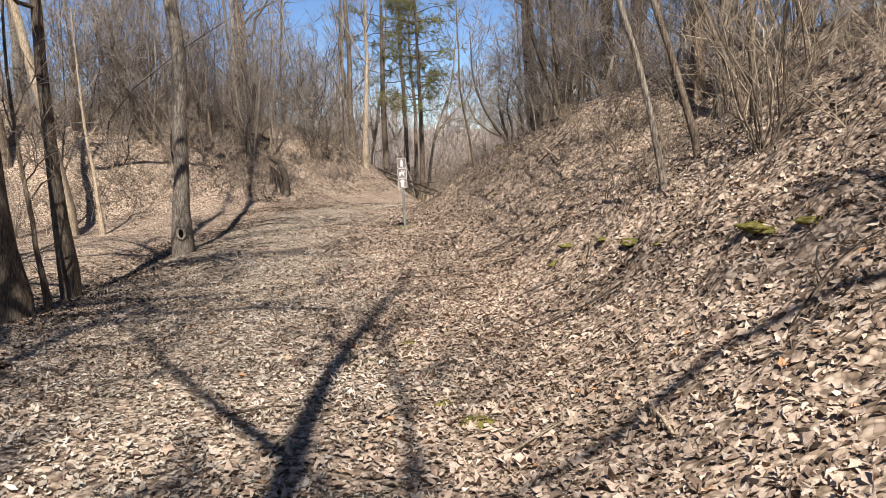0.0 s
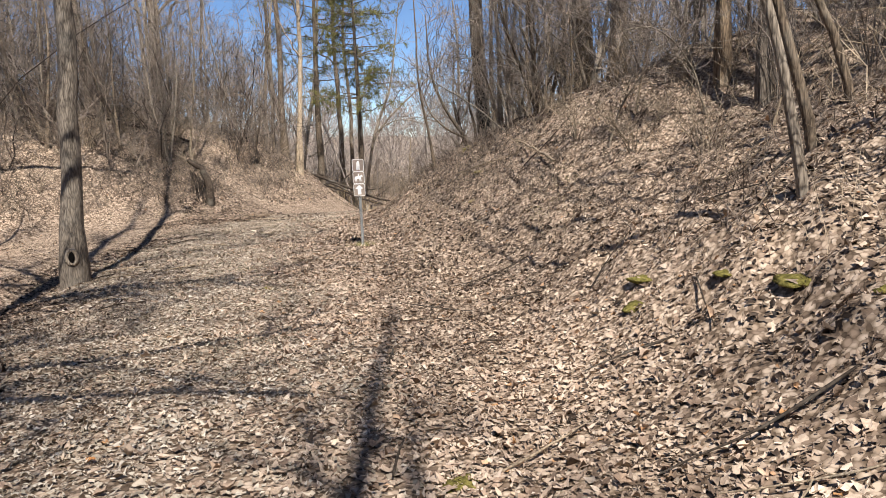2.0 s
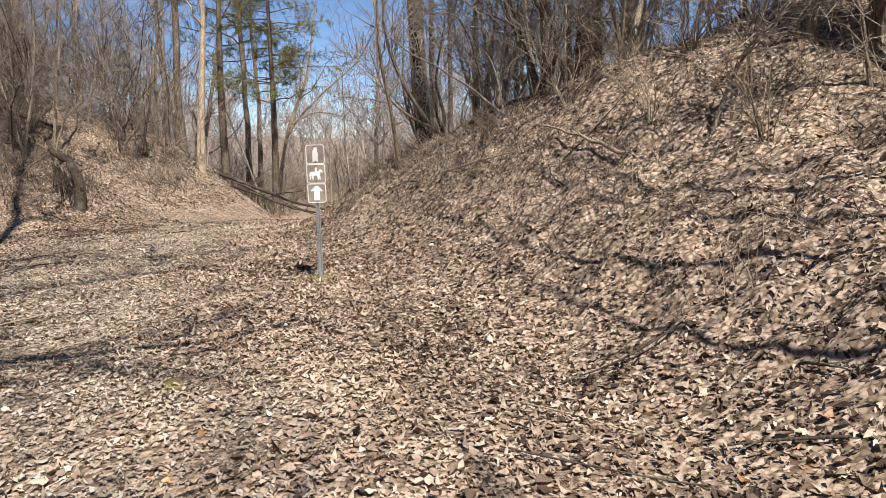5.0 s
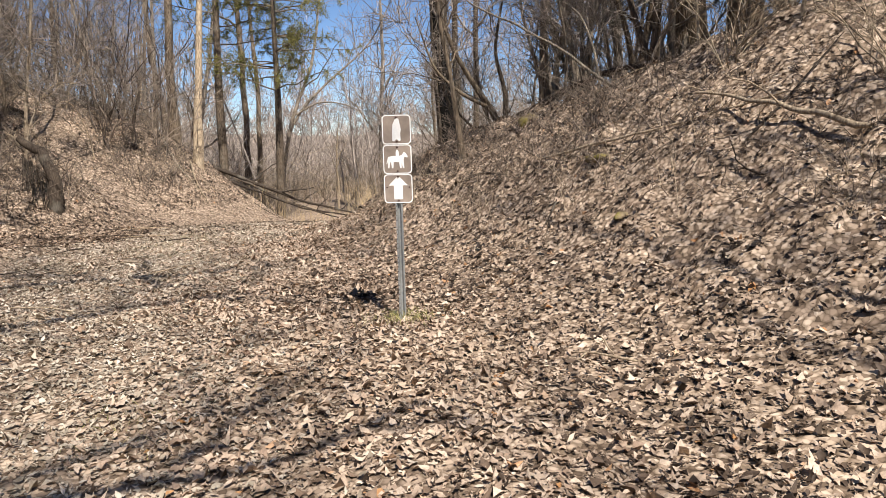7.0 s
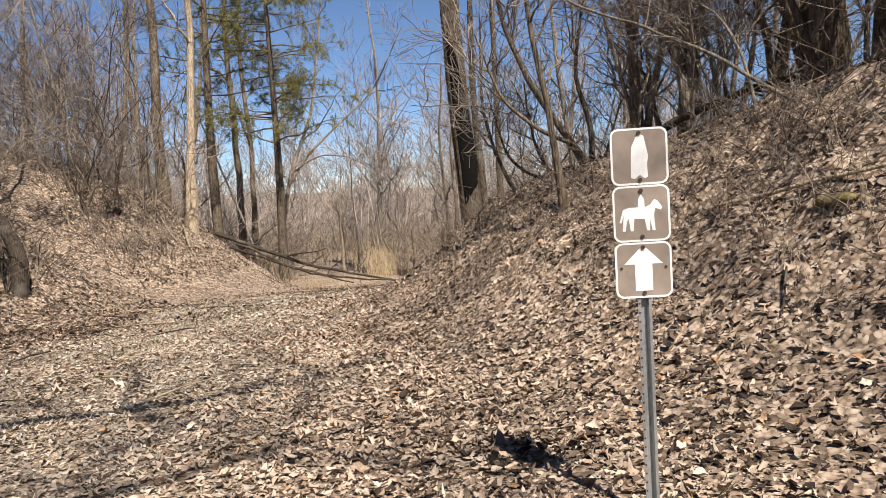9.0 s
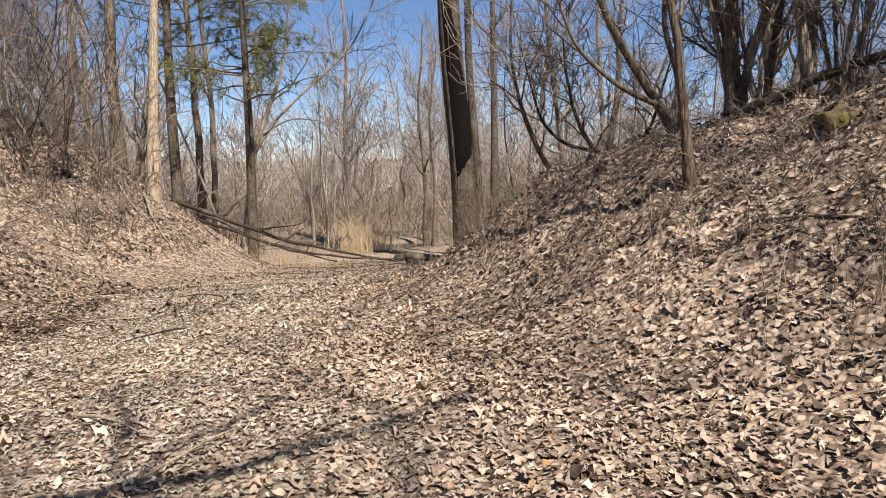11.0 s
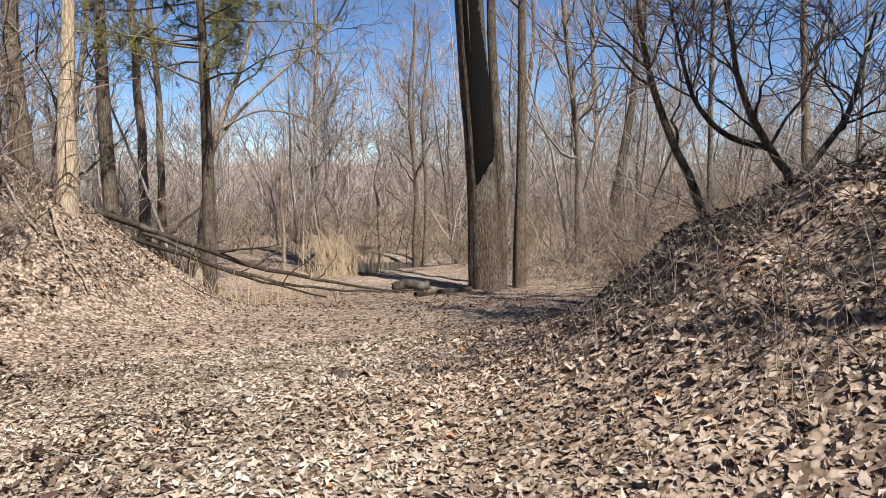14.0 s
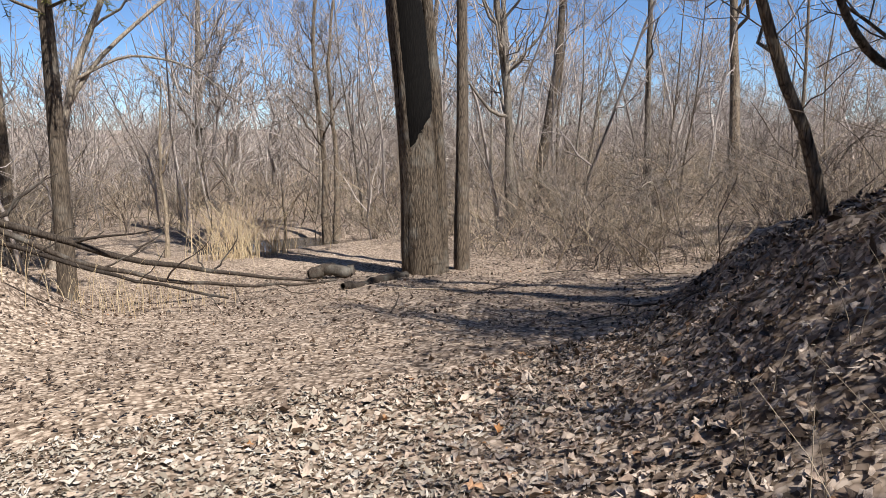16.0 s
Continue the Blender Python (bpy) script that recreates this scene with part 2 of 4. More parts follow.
            + 0.2 * np.sin(6.1 * x + 2.7 * y + 0.5) * np.sin(5.3 * y - 3.1 * x))


def land(x, y):
    x, y = np.asarray(x, float), np.asarray(y, float)
    path = smooth_line(y, [-30, -6, -2, 1.9, 4.2, 9, 14, 18, 21, 24, 26, 29, 32, 35, 40, 60], [2.2, 0.95, 0.75, 0.45, 0.24, -0.02, -0.03, -0.12, -0.2, -0.36, -0.52, -0.85, -1.25, -1.6, -1.8, -2.1])
    path = path - 0.03 * np.clip(-x, 0, 6) * soft_step(22, 12, y)
    toe = smooth_line(y, [-30, -4, 3, 6.8, 12, 14, 16, 17.2, 18.6, 20.5, 22.4, 23.2, 23.8, 24.4, 25, 26, 27, 30], [4.6, 3.4, 2.95, 2.25, 1.7, 1.1, 0.75, 0.3, -0.25, -0.45, -0.5, -0.25, 0.1, 0.55, 1.0, 2.0, 3.4, 9])
    steep = smooth_line(y, [0, 6, 11, 13, 15, 17, 19, 23, 25], [0.72, 0.72, 0.52, 0.58, 0.85, 0.95, 0.95, 1.0, 0.75])
    cap = smooth_line(y, [6, 12, 14, 17, 20, 22.5, 23.5, 24.5, 26, 28], [7, 6, 4.6, 2.9, 2.1, 1.65, 1.4, 1.15, 0.9, 0.5])
    d = x - toe
    w = 0.2 + 0.22 * soft_step(9, 15, y)
    raw = steep * w * np.logaddexp(0, (d - 0.22) / w)
    right = raw / (1 + (raw / cap) ** 4) ** 0.25
    ltoe = smooth_line(y, [14, 18, 20, 22, 24.5, 27, 29, 31, 32, 33, 34, 36, 40], [-14, -10.5, -8.4, -6.5, -5.0, -3.6, -2.5, -1.7, -1.7, -2.3, -3.6, -6, -12])
    lcap = smooth_line(y, [18, 24, 28, 31, 33, 36, 40], [4.8, 4.8, 4.8, 4.4, 4.0, 2.8, 0.6])
    dl = ltoe - x
    rawl = smooth_line(y, [20, 25, 28, 30, 33], [0.6, 0.62, 0.66, 0.86, 0.95]) * 0.3 * np.logaddexp(0, (dl - 0.4) / 0.3)
    left = rawl / (1 + (rawl / lcap) ** 3) ** (1 / 3)
    ditch = -0.28 * np.exp(-((x + 5.6 + 0.1 * (y - 12)) / 0.9) ** 2) * soft_step(2, 6, y) * soft_step(21, 17, y)
    pond = -0.45 * np.exp(-(((x - 2.4) / 2.6) ** 2 + ((y - 42.4) / 1.5) ** 2))
    dist = np.hypot(x, y - 15)
    ridge = 5 * soft_step(90, 260, dist) * (0.8 + 0.3 * np.sin(x * 0.013 + y * 0.009))
    rough = 0.05 + 0.11 * soft_step(0.2, 1.6, np.maximum(d, dl))
    bank = soft_step(0.3, 1.2, np.maximum(d, dl)) * soft_step(45, 35, y)
    hummocks = 0.05 * np.sin(7.3 * x + 1.9 * y) * np.sin(6.7 * y - 2.1 * x + 1) + 0.035 * np.sin(12.1 * x - 4.3 * y) * np.sin(10.9 * y + 3.7 * x)
    return path + right + left + ditch + pond + ridge + rough * lumps(x, y) + bank * hummocks


def land_at(x, y):
    return float(land(x, y))


def spread_axis(lo, hi, step, far):
    mid = np.arange(lo, hi, step)
    out = []
    s, p = step, hi
    while p < far:
        out.append(p)
        s *= 1.25
        p += s
    low, s, p = [], step * 1.25, lo - step
    while p > -far:
        low.append(p)
        s *= 1.25
        p -= s
    return np.array(low[::-1] + list(mid) + out)


gx, gy = spread_axis(-11, 8, 0.13, 2500), spread_axis(-5, 40, 0.13, 2500)
X, Y = np.meshgrid(gx, gy, indexing="ij")
gi, gj = np.meshgrid(np.arange(len(gx) - 1), np.arange(len(gy) - 1), indexing="ij")
corner = gi * len(gy) + gj
ground = part("ground", (np.stack([X, Y, land(X, Y)], axis=-1), np.stack([corner, corner + len(gy), corner + len(gy) + 1, corner + 1], axis=-1).reshape(-1, 4)), SOIL)
tagged(ground, "woodland ground covered in dry brown leaf litter", "ground", kind="structure")

# ---- trees ----
def wobble(rng, n, k, amount):
    w = rng.normal(0, 1, (n, k, 3)) * amount
    w[:, 0] = 0
    return np.cumsum(w, axis=1)


def sprout(rng, P, R, count, lo, hi, length, k, up, radius, tip=0.3, kink=0.05):
    """count branches from each of the lines P, starting between lo and hi along them."""
    n, kk = R.shape
    s = rng.uniform(lo, hi, (n, count)) * (kk - 1)
    i = np.clip(s.astype(int), 0, kk - 2)
    f = (s - i)[..., None]
    rows = np.arange(n)[:, None]
    a, b = P[rows, i], P[rows, i + 1]
    start = (a + (b - a) * f).reshape(-1, 3)
    along = (b - a).reshape(-1, 3)
    along /= np.linalg.norm(along, axis=1, keepdims=True) + 1e-9
    r0 = (R[rows, i] * (1 - f[..., 0]) + R[rows, i + 1] * f[..., 0]).reshape(-1) * radius
    side = rng.normal(0, 1, along.shape)
    side -= along * (side * along).sum(axis=1, keepdims=True)
    side /= np.linalg.norm(side, axis=1, keepdims=True) + 1e-9
    way = along * rng.uniform(0.45, 1.0, (len(along), 1)) + side
    way[:, 2] += up
    way /= np.linalg.norm(way, axis=1, keepdims=True)
    size = (np.asarray(length) * rng.uniform(0.55, 1.3, (n, count)) * (1.15 - 0.6 * s / (kk - 1))).reshape(-1, 1, 1)
    u = np.linspace(0, 1, k)[None, :, None]
    Q = start[:, None, :] + way[:, None, :] * u * size
    Q[:, :, 2] += (u ** 2 * size)[:, :, 0] * up * 0.4
    Q += wobble(rng, len(start), k, kink) * size / k * 3
    return Q, np.maximum(r0, 0.003)[:, None] * (1 - (1 - tip) * np.linspace(0, 1, k))[None, :]


def one_line(places, k):
    """A smooth line of k places through a few knots."""
    p = np.array(places, float)
    s = np.concatenate([[0], np.cumsum(np.linalg.norm(np.diff(p, axis=0), axis=1))])
    u = np.linspace(0, s[-1], k)
    q = np.stack([np.interp(u, s, p[:, c]) for c in range(3)], axis=1)
    for _ in range(2):
        q[1:-1] = (q[:-2] + 2 * q[1:-1] + q[2:]) / 4
    return q


def tree(name, seed, knots, r0, bark_mat, label, category="tree", limbs=9, lo=0.4, limb_len=3.2, up=0.35, subs=7, twigs=6, flare=1.4, tip=0.25, k=16, sides=10, crook=0.22, limb_r=0.5,
         twig_mat=None, twig_len=0.6, extra=()):
    """A bare tree about the origin: knots of its trunk, and of further main stems in extra (knots, radius)."""
    rng = np.random.default_rng(seed)
    root = new(name)
    tagged(root, label, category)
    spine = one_line([(knots[0][0], knots[0][1], knots[0][2] - 0.3)] + list(knots), k)
    spine[1:] += wobble(rng, 1, k - 1, r0 * crook)[0]
    rad = r0 * (1 - (1 - tip) * np.linspace(0, 1, k) ** 0.9)
    rad[:2] *= flare
    rad[2] *= 1 + (flare - 1) * 0.3
    v, f = tubes(spine[None], rad[None], sides * 2)
    ang = np.tile(np.arange(sides * 2), k)
    lobes = 1 + 0.06 * np.sin(ang * 1.9 + np.repeat(np.arange(k), sides * 2) * 0.5) + rng.normal(0, 0.02, len(ang))
    c = np.repeat(spine, sides * 2, axis=0)
    part("trunk", (c + (v - c) * lobes[:, None], f), bark_mat, root)
    mains, mrad = [spine], [rad]
    for kn, r in extra:
        e = one_line(kn, k)
        er = r * (1 - 0.7 * np.linspace(0, 1, k))
        part("stem", tubes(e[None], er[None], sides), bark_mat, root)
        mains.append(e)
        mrad.append(er)
    P, R = np.array(mains), np.array(mrad)
    L, LR = sprout(rng, P, R, limbs, lo, 0.97, limb_len, 9, up, limb_r, 0.25, 0.09)
    for line, r in zip(L, LR):
        part("limb", tubes(line[None], r[None], 6), bark_mat, root)
    S, SR = sprout(rng, L, LR, subs, 0.15, 1.0, limb_len * 0.45, 4, up * 0.8, 0.55, 0.25, 0.1)
    T, TR = sprout(rng, S, SR, twigs, 0.1, 1.0, twig_len, 3, up * 0.5, 0.6, 0.4, 0.12)
    geo = joined(tubes(S, np.maximum(SR, 0.007), 3), tubes(T, np.maximum(TR, 0.0045), 3))
    tagged(part("twig", geo, twig_mat or TWIG, root), kind="stuff")
    return root


def stand(ob, x, y, sink=0.0, turn=0.0):
    ob.matrix_basis = pose(x, y, land_at(x, y) - sink, 0, 0, turn)
    return ob


# trees that the path passes or that stand out
stand(tree("tree", 1, [(0, 0, 0), (-0.05, 0, 3), (0.1, 0, 8), (0.3, 0.2, 23)], 0.21, BARK_DARK, "thick dark furrowed trunk beside the leafy track", k=40, lo=0.35, limbs=6, limb_len=3.2, limb_r=0.6, extra=[([(0, 0, 6.0), (1.6, -0.3, 7.3), (3.1, -0.45, 7.9), (4.5, -0.4, 8.0), (5.4, 0.1, 8.2)], 0.095), ([(0, 0, 8.5), (1.4, 0.9, 9.6), (3.0, 1.2, 10.4), (5.0, 1.8, 11)], 0.08), ([(0, 0, 7.2), (1.2, -1.5, 8.6), (3.0, -2.6, 9.6)], 0.07)]), -3.85, 6.1)
stand(tree("tree", 2, [(0, 0, 0), (0.03, 0, 1.4), (-0.06, 0, 2.3), (0.05, 0, 4), (0.2, 0, 11)], 0.11, BARK_DARK, "slim dark crooked tree beside the leafy track", lo=0.4, limbs=11, limb_len=3.2), -4.14, 7.8)
stand(tree("sapling", 3, [(0, 0, 0), (-0.12, 0, 1.6), (-0.3, 0.1, 3.2), (-0.1, 0.2, 5.5)], 0.04, BARK_DARK, "thin dark sapling against a thick trunk", "tree", limbs=7, lo=0.3, limb_len=1.2, subs=4, twigs=4), -3.75, 6.75)
stand(tree("tree", 4, [(0, 0, 0), (-0.15, 0, 2.5), (-0.75, 0, 5.6), (-1.4, 0, 9), (-1.8, 0, 15)], 0.16, BARK_PALE, "pale smooth-barked tree leaning over the leafy flat", lo=0.5,
           extra=[([(-0.9, 0, 7.5), (1.0, 0.5, 9.5), (3.0, 1.0, 11), (5.2, 1.5, 12.5)], 0.09), ([(-1.2, 0, 9.5), (0.5, 1.0, 12), (2.5, 2.0, 14), (4.5, 3.0, 16)], 0.08)]), -9.4, 15.7)
stand(tree("sapling", 5, [(0, 0, 0), (-0.1, 0, 2), (-0.2, 0, 3.4), (-0.1, 0, 6)], 0.06, BARK_PALE, "thin pale sapling on the leafy flat", "tree", limbs=7, lo=0.3, limb_len=1.0, subs=4, twigs=4), -8.6, 15.9)
stand(tree("tree", 6, [(0, 0, 0), (0.06, 0, 1.6), (0.12, 0.1, 4), (0.15, 0.2, 8), (0.1, 0, 24)], 0.165, BARK_GREY, "grey-brown tree with a knot hole at its base beside the track", k=40, lo=0.35, limbs=6, limb_len=3.6, limb_r=0.6, extra=[([(0.1, 0.1, 6), (1.8, -0.4, 7.0), (3.6, -0.8, 7.6), (5.4, -0.8, 8.6)], 0.08), ([(0.1, 0.1, 8), (1.5, -1.4, 9.4), (3.4, -2.4, 10.2)], 0.07)]), -4.6, 12.4)
stand(tree("tree", 7, [(0, 0, 0), (0.1, 0, 0.9), (0.1, 0, 1.5), (0.3, 0.2, 4), (0.5, 0.3, 9), (0.6, 0, 13)], 0.12, BARK_PALE, "pale slender tree with dark scars on the end of the bank", lo=0.35, limb_len=2.0), -4.47, 30.5)
stand(tree("tree", 8, [(0, 0, 0), (0.05, 0, 4), (-0.1, 0, 14)], 0.15, BARK_DARK, "dark straight tree behind a pale one on the bank", lo=0.3, limb_len=2.6), -5.5, 32.6)
big = stand(tree("tree", 9, [(0, 0, 0), (-0.1, 0, 2.6), (-0.33, 0.1, 5.5), (-0.5, 0.1, 9), (-0.4, 0, 20)], 0.36, BARK_BIG, "massive furrowed tree with a long dark hollow", flare=1.15, crook=0.0, tip=0.6, lo=0.5, limb_len=4.2, limbs=6, k=22, sides=14,
           extra=[([(0.36, -0.05, -0.3), (0.36, -0.05, 1.4), (0.3, 0, 3.5), (0.14, 0.1, 5.5), (0.2, 0.2, 9), (0.7, 0.3, 16)], 0.14)]), 3.65, 33.75)
stand(tree("tree", 10, [(0, 0, 0), (0.02, 0, 4), (0.1, 0, 9), (0.2, 0, 16)], 0.13, BARK_DARK, "slim dark straight tree beside the massive trunk", lo=0.35, limb_len=2.2, flare=1.2), 4.5, 33.8)
stand(tree("tree", 11, [(0, 0, 0), (-0.16, 0, 0.35), (-0.5, 0.05, 1.05), (-0.72, 0.1, 1.5), (-0.88, 0.1, 2.3), (-0.8, 0.2, 4.5)], 0.052, BARK_DARK, "curved dark tree leaning from the crest of the leafy mound", lo=0.25, limb_len=1.7, flare=1.15, subs=5, twigs=4), 2.86, 24.9)
stand(tree("tree", 12, [(0, 0, 0), (0.02, 0, 0.35), (-0.05, 0, 0.55), (-0.35, 0, 0.75), (-0.62, 0.1, 1.3), (-0.8, 0.2, 2.6)], 0.058, BARK_DARK, "low forked dark tree on the crest of the leafy mound", lo=0.3, limb_len=1.5, flare=1.15, subs=5, twigs=4,
           extra=[([(0.02, 0, 0.35), (0.25, 0, 0.6), (0.7, 0, 1.1), (1.1, 0.1, 2.2)], 0.045), ([(-0.35, 0, 0.75), (-0.8, 0.1, 0.85), (-1.2, 0.1, 1.2), (-1.5, 0.2, 2.4)], 0.035)]), 3.45, 24.4)
stand(tree("tree", 13, [(0, 0, 0), (-0.25, 0, 1.0), (-0.5, 0.1, 2.0), (-0.75, 0.1, 2.6), (-0.8, 0.2, 5), (-0.6, 0.2, 11)], 0.04, BARK_GREY, "thin pale tree leaning out from the leafy bank", lo=0.35, limb_len=1.6, limbs=8, subs=5, twigs=4, k=30, flare=1.1), 4.4, 6.25)
stand(tree("tree", 14, [(0, 0, 0), (-0.25, 0, 0.9), (-0.6, 0.1, 2.0), (-0.95, 0.1, 3.2), (-1.2, 0.2, 6), (-1.3, 0.2, 15)], 0.045, BARK_DARK, "thin dark tree leaning out from the leafy bank", lo=0.35, limb_len=2.0, limbs=7, subs=5, twigs=4, k=30, flare=1.1), 5.05, 7.4)
stand(tree("tree", 15, [(0, 0, 0), (-0.3, 0, 0.8), (-0.8, 0.1, 1.8), (-1.1, 0.1, 4), (-1.3, 0.1, 14)], 0.042, BARK_DARK, "thin dark sapling leaning out from the leafy bank", lo=0.3, limb_len=2.0, limbs=7, subs=5, twigs=4, k=30, flare=1.1), 5.9, 8.3)
stand(tree("tree", 16, [(0, 0, 0), (0.02, 0, 3), (0.1, 0.1, 8), (0.1, 0, 16)], 0.1, BARK_GREY, "vine-clad grey tree high on the leafy bank", lo=0.3, limbs=14, limb_len=4.8), 6.4, 11.6)
stand(tree("tree", 17, [(0, 0, 0), (-0.1, 0, 0.6), (-0.18, 0, 1.3), (-0.35, 0, 2.2), (-0.4, 0.2, 5)], 0.042, BARK_DARK, "slender leaning tree on the nose of the mound", lo=0.3, limb_len=1.2, twigs=3, limbs=6), 1.38, 19.0)
stand(tree("tree", 18, [(0, 0, 0), (0.03, 0, 2), (-0.2, 0.1, 5), (0, 0, 10)], 0.075, BARK_DARK, "dark tree on top of the mound behind a mossy stone", lo=0.25, limb_len=1.8, twigs=6), 3.2, 21.0)
stand(tree("tree", 27, [(0, 0, 0), (-0.25, 0, 0.35), (-0.55, 0.05, 0.85), (-0.8, 0.1, 1.35), (-1.1, 0.2, 2.2), (-1.2, 0.3, 3.8)], 0.06, BARK_DARK, "dark tree leaning out from the top of the mound", lo=0.3, limb_len=1.5, flare=1.2, subs=5, twigs=4, limbs=7,
           extra=[([(0, 0, 0.1), (0.05, 0.1, 0.6), (-0.15, 0.2, 1.3), (0.1, 0.3, 2.6)], 0.045), ([(-0.25, 0, 0.35), (-0.7, 0.1, 0.55), (-1.2, 0.2, 1.0), (-1.5, 0.3, 1.9)], 0.035)]), 2.45, 20.85)
stand(tree("tree", 28, [(0, 0, 0), (0.05, 0, 2), (-0.1, 0.1, 6), (0.1, 0, 15)], 0.25, BARK_VINE, "thick vine-clad brown trunk on top of the bank", lo=0.3, limbs=8, limb_len=3.0), 5.36, 20.0)
stand(tree("tree", 29, [(0, 0, 0), (-0.05, 0, 2), (0.15, 0.1, 6), (0.1, 0, 15)], 0.25, BARK_VINE, "second thick vine-clad brown trunk on the bank", lo=0.3, limbs=8, limb_len=3.0), 6.15, 19.6)
stand(tree("tree", 38, [(0, 0, 0), (-0.03, 0, 2), (0.1, 0.1, 6), (0.0, 0, 14)], 0.1, BARK_VINE, "brown vine-clad tree high on the leafy bank", lo=0.3, limbs=8, limb_len=3.0), 6.3, 13.0)
stand(tree("tree", 39, [(0, 0, 0), (-0.08, 0, 1.2), (-0.3, 0.1, 3.0), (-0.4, 0.1, 6), (-0.5, 0.1, 15)], 0.042, BARK_DARK, "thin dark tree with a crook on the bank", lo=0.35, limb_len=2.0, limbs=7, subs=5, twigs=4, k=30, flare=1.1), 5.4, 6.4)
stand(tree("tree", 19, [(0, 0, 0), (0.1, 0, 2.0), (0.5, 0, 4.0), (0.75, 0.1, 6), (0.6, 0.1, 9), (1.6, 0.1, 13)], 0.2, BARK_DARK, "dark curving tree standing in brush by the wet ground", lo=0.5, limb_len=2.8), 12.6, 43.0)
stand(tree("tree", 20, [(0, 0, 0), (0.3, 0, 2.4), (0.65, 0, 4.2), (1.5, 0, 6), (2.4, 0, 11)], 0.11, BARK_GREY, "grey leaning forked tree beyond the bank", lo=0.45, limb_len=2.6,
           extra=[([(0.5, 0, 3.5), (1.1, 0.1, 4.6), (2.6, 0.2, 6.0), (4.1, 0.2, 7.2), (5.4, 0.3, 9.8)], 0.06), ([(0.65, 0, 4.2), (1.9, -0.1, 4.9), (3.2, -0.2, 4.7), (4.6, -0.2, 3.6)], 0.04)]), -2.9, 40.0)
for seed, x, y, r, ht in ((21, -4.5, 42.5, 0.17, 17), (22, -4.0, 43.4, 0.14, 16), (23, 4.3, 42.2, 0.11, 9), (24, 4.75, 42.6, 0.1, 8)):
    stand(tree("tree", seed, [(0, 0, 0), (0.08, 0, ht * 0.3), (-0.1, 0.1, ht * 0.6), (0.2, 0, ht)], r, BARK_DARK, "dark straight bare tree in the wet hollow beyond the track", lo=0.35, limb_len=ht * 0.17), x, y)
stand(tree("sapling", 25, [(0, 0, 0), (0.03, 0, 0.8), (0.0, 0, 1.7)], 0.05, BARK_DARK, "dark broken stem standing by the reeds", "tree", limbs=2, lo=0.5, limb_len=0.5, subs=2, twigs=2), 2.3, 39.3)
stand(tree("sapling", 26, [(0, 0, 0), (0.04, 0, 1), (-0.05, 0, 2), (0.1, 0, 4.5)], 0.06, BARK_PALE, "thin white-barked sapling by the wet hollow", "tree", limbs=8, lo=0.35, limb_len=0.9, subs=4, twigs=4), -0.4, 40.5)

# trees behind the start of the walk, which throw their shade along the track
stand(tree("tree", 30, [(0, 0, 0), (-0.1, 0, 5), (-0.1, 0, 8.0), (0.1, 0, 9.3), (0.6, 0, 12.6), (1.5, 0, 17.6)], 0.12, BARK_DARK, "forked tree behind the start of the track", lo=0.5, limb_len=3.5, tip=0.4, extra=[([(-0.1, 0, 7.9), (-0.5, 0, 8.8), (-1.1, 0, 10.0), (-2.0, 0.2, 12), (-3.0, 0.3, 13.5)], 0.06)]), 3.15, -5.0)
stand(tree("tree", 31, [(0, 0, 0), (0.1, 0, 6), (-0.2, 0.2, 12), (0.1, 0, 19)], 0.26, BARK_DARK, "thick dark tree behind the start of the track", lo=0.35, limbs=12, limb_len=4.6, limb_r=0.7), -1.5, -4.6)
stand(tree("tree", 32, [(0, 0, 0), (0.1, 0.1, 5), (-0.2, 0.2, 10), (0.2, 0, 16)], 0.2, BARK_DARK, "wide spreading bare tree beside the start of the track", lo=0.3, limbs=8, limb_len=2.8, limb_r=0.6,
           extra=[([(0, 0, 5), (3.0, -0.6, 7.0), (5.8, -1.2, 7.8), (7.9, -1.6, 7.9)], 0.11), ([(0, 0, 4.6), (3.0, 0.2, 6.8), (5.2, -0.1, 7.6), (8.0, 1.1, 7.8)], 0.11), ([(0, 0, 7), (2.4, 1.6, 8.6), (4.6, 2.4, 9.6), (6.6, 3.6, 10)], 0.09)]), -5.7, 1.2)
for seed, x, y, r, side in ((33, -6.6, 4.7, 0.17, 1), (34, -4.6, -2.2, 0.22, 1), (35, 0.6, -6.4, 0.2, -1), (37, -2.8, -7.6, 0.22, 1)):
    stand(tree("tree", seed, [(0, 0, 0), (0.1, 0.1, 5), (-0.2, 0.2, 10), (0.2, 0, 16)], r, BARK_DARK, "spreading bare tree whose boughs shade the track", lo=0.3, limbs=9, limb_len=3.4, limb_r=0.6,
               extra=[([(0, 0, 5), (side * 1.8, 0.3, 6.4), (side * 3.6, 0.1, 7.2), (side * 5.6, 0.5, 8.2)], 0.09), ([(0, 0, 8), (side * 1.6, 1.0, 9.2), (side * 3.4, 1.4, 10.2), (side * 5.2, 2.0, 11)], 0.08)]), x, y)

stand(tree("tree", 36, [(0, 0, 0), (0.1, 0, 3), (0.0, 0.1, 5), (0.3, 0.1, 8.5)], 0.12, BARK_DARK, "low spreading tree on the bank behind the start of the track", lo=0.5, limbs=6, limb_len=1.8,
           extra=[([(0, 0, 4.4), (-1.2, 0.2, 5.0), (-2.4, -1.1, 4.7), (-3.4, -1.8, 4.5)], 0.055)]), 6.6, -3.4)

# kinds that repeat through the woods
rngw = np.random.default_rng(11)
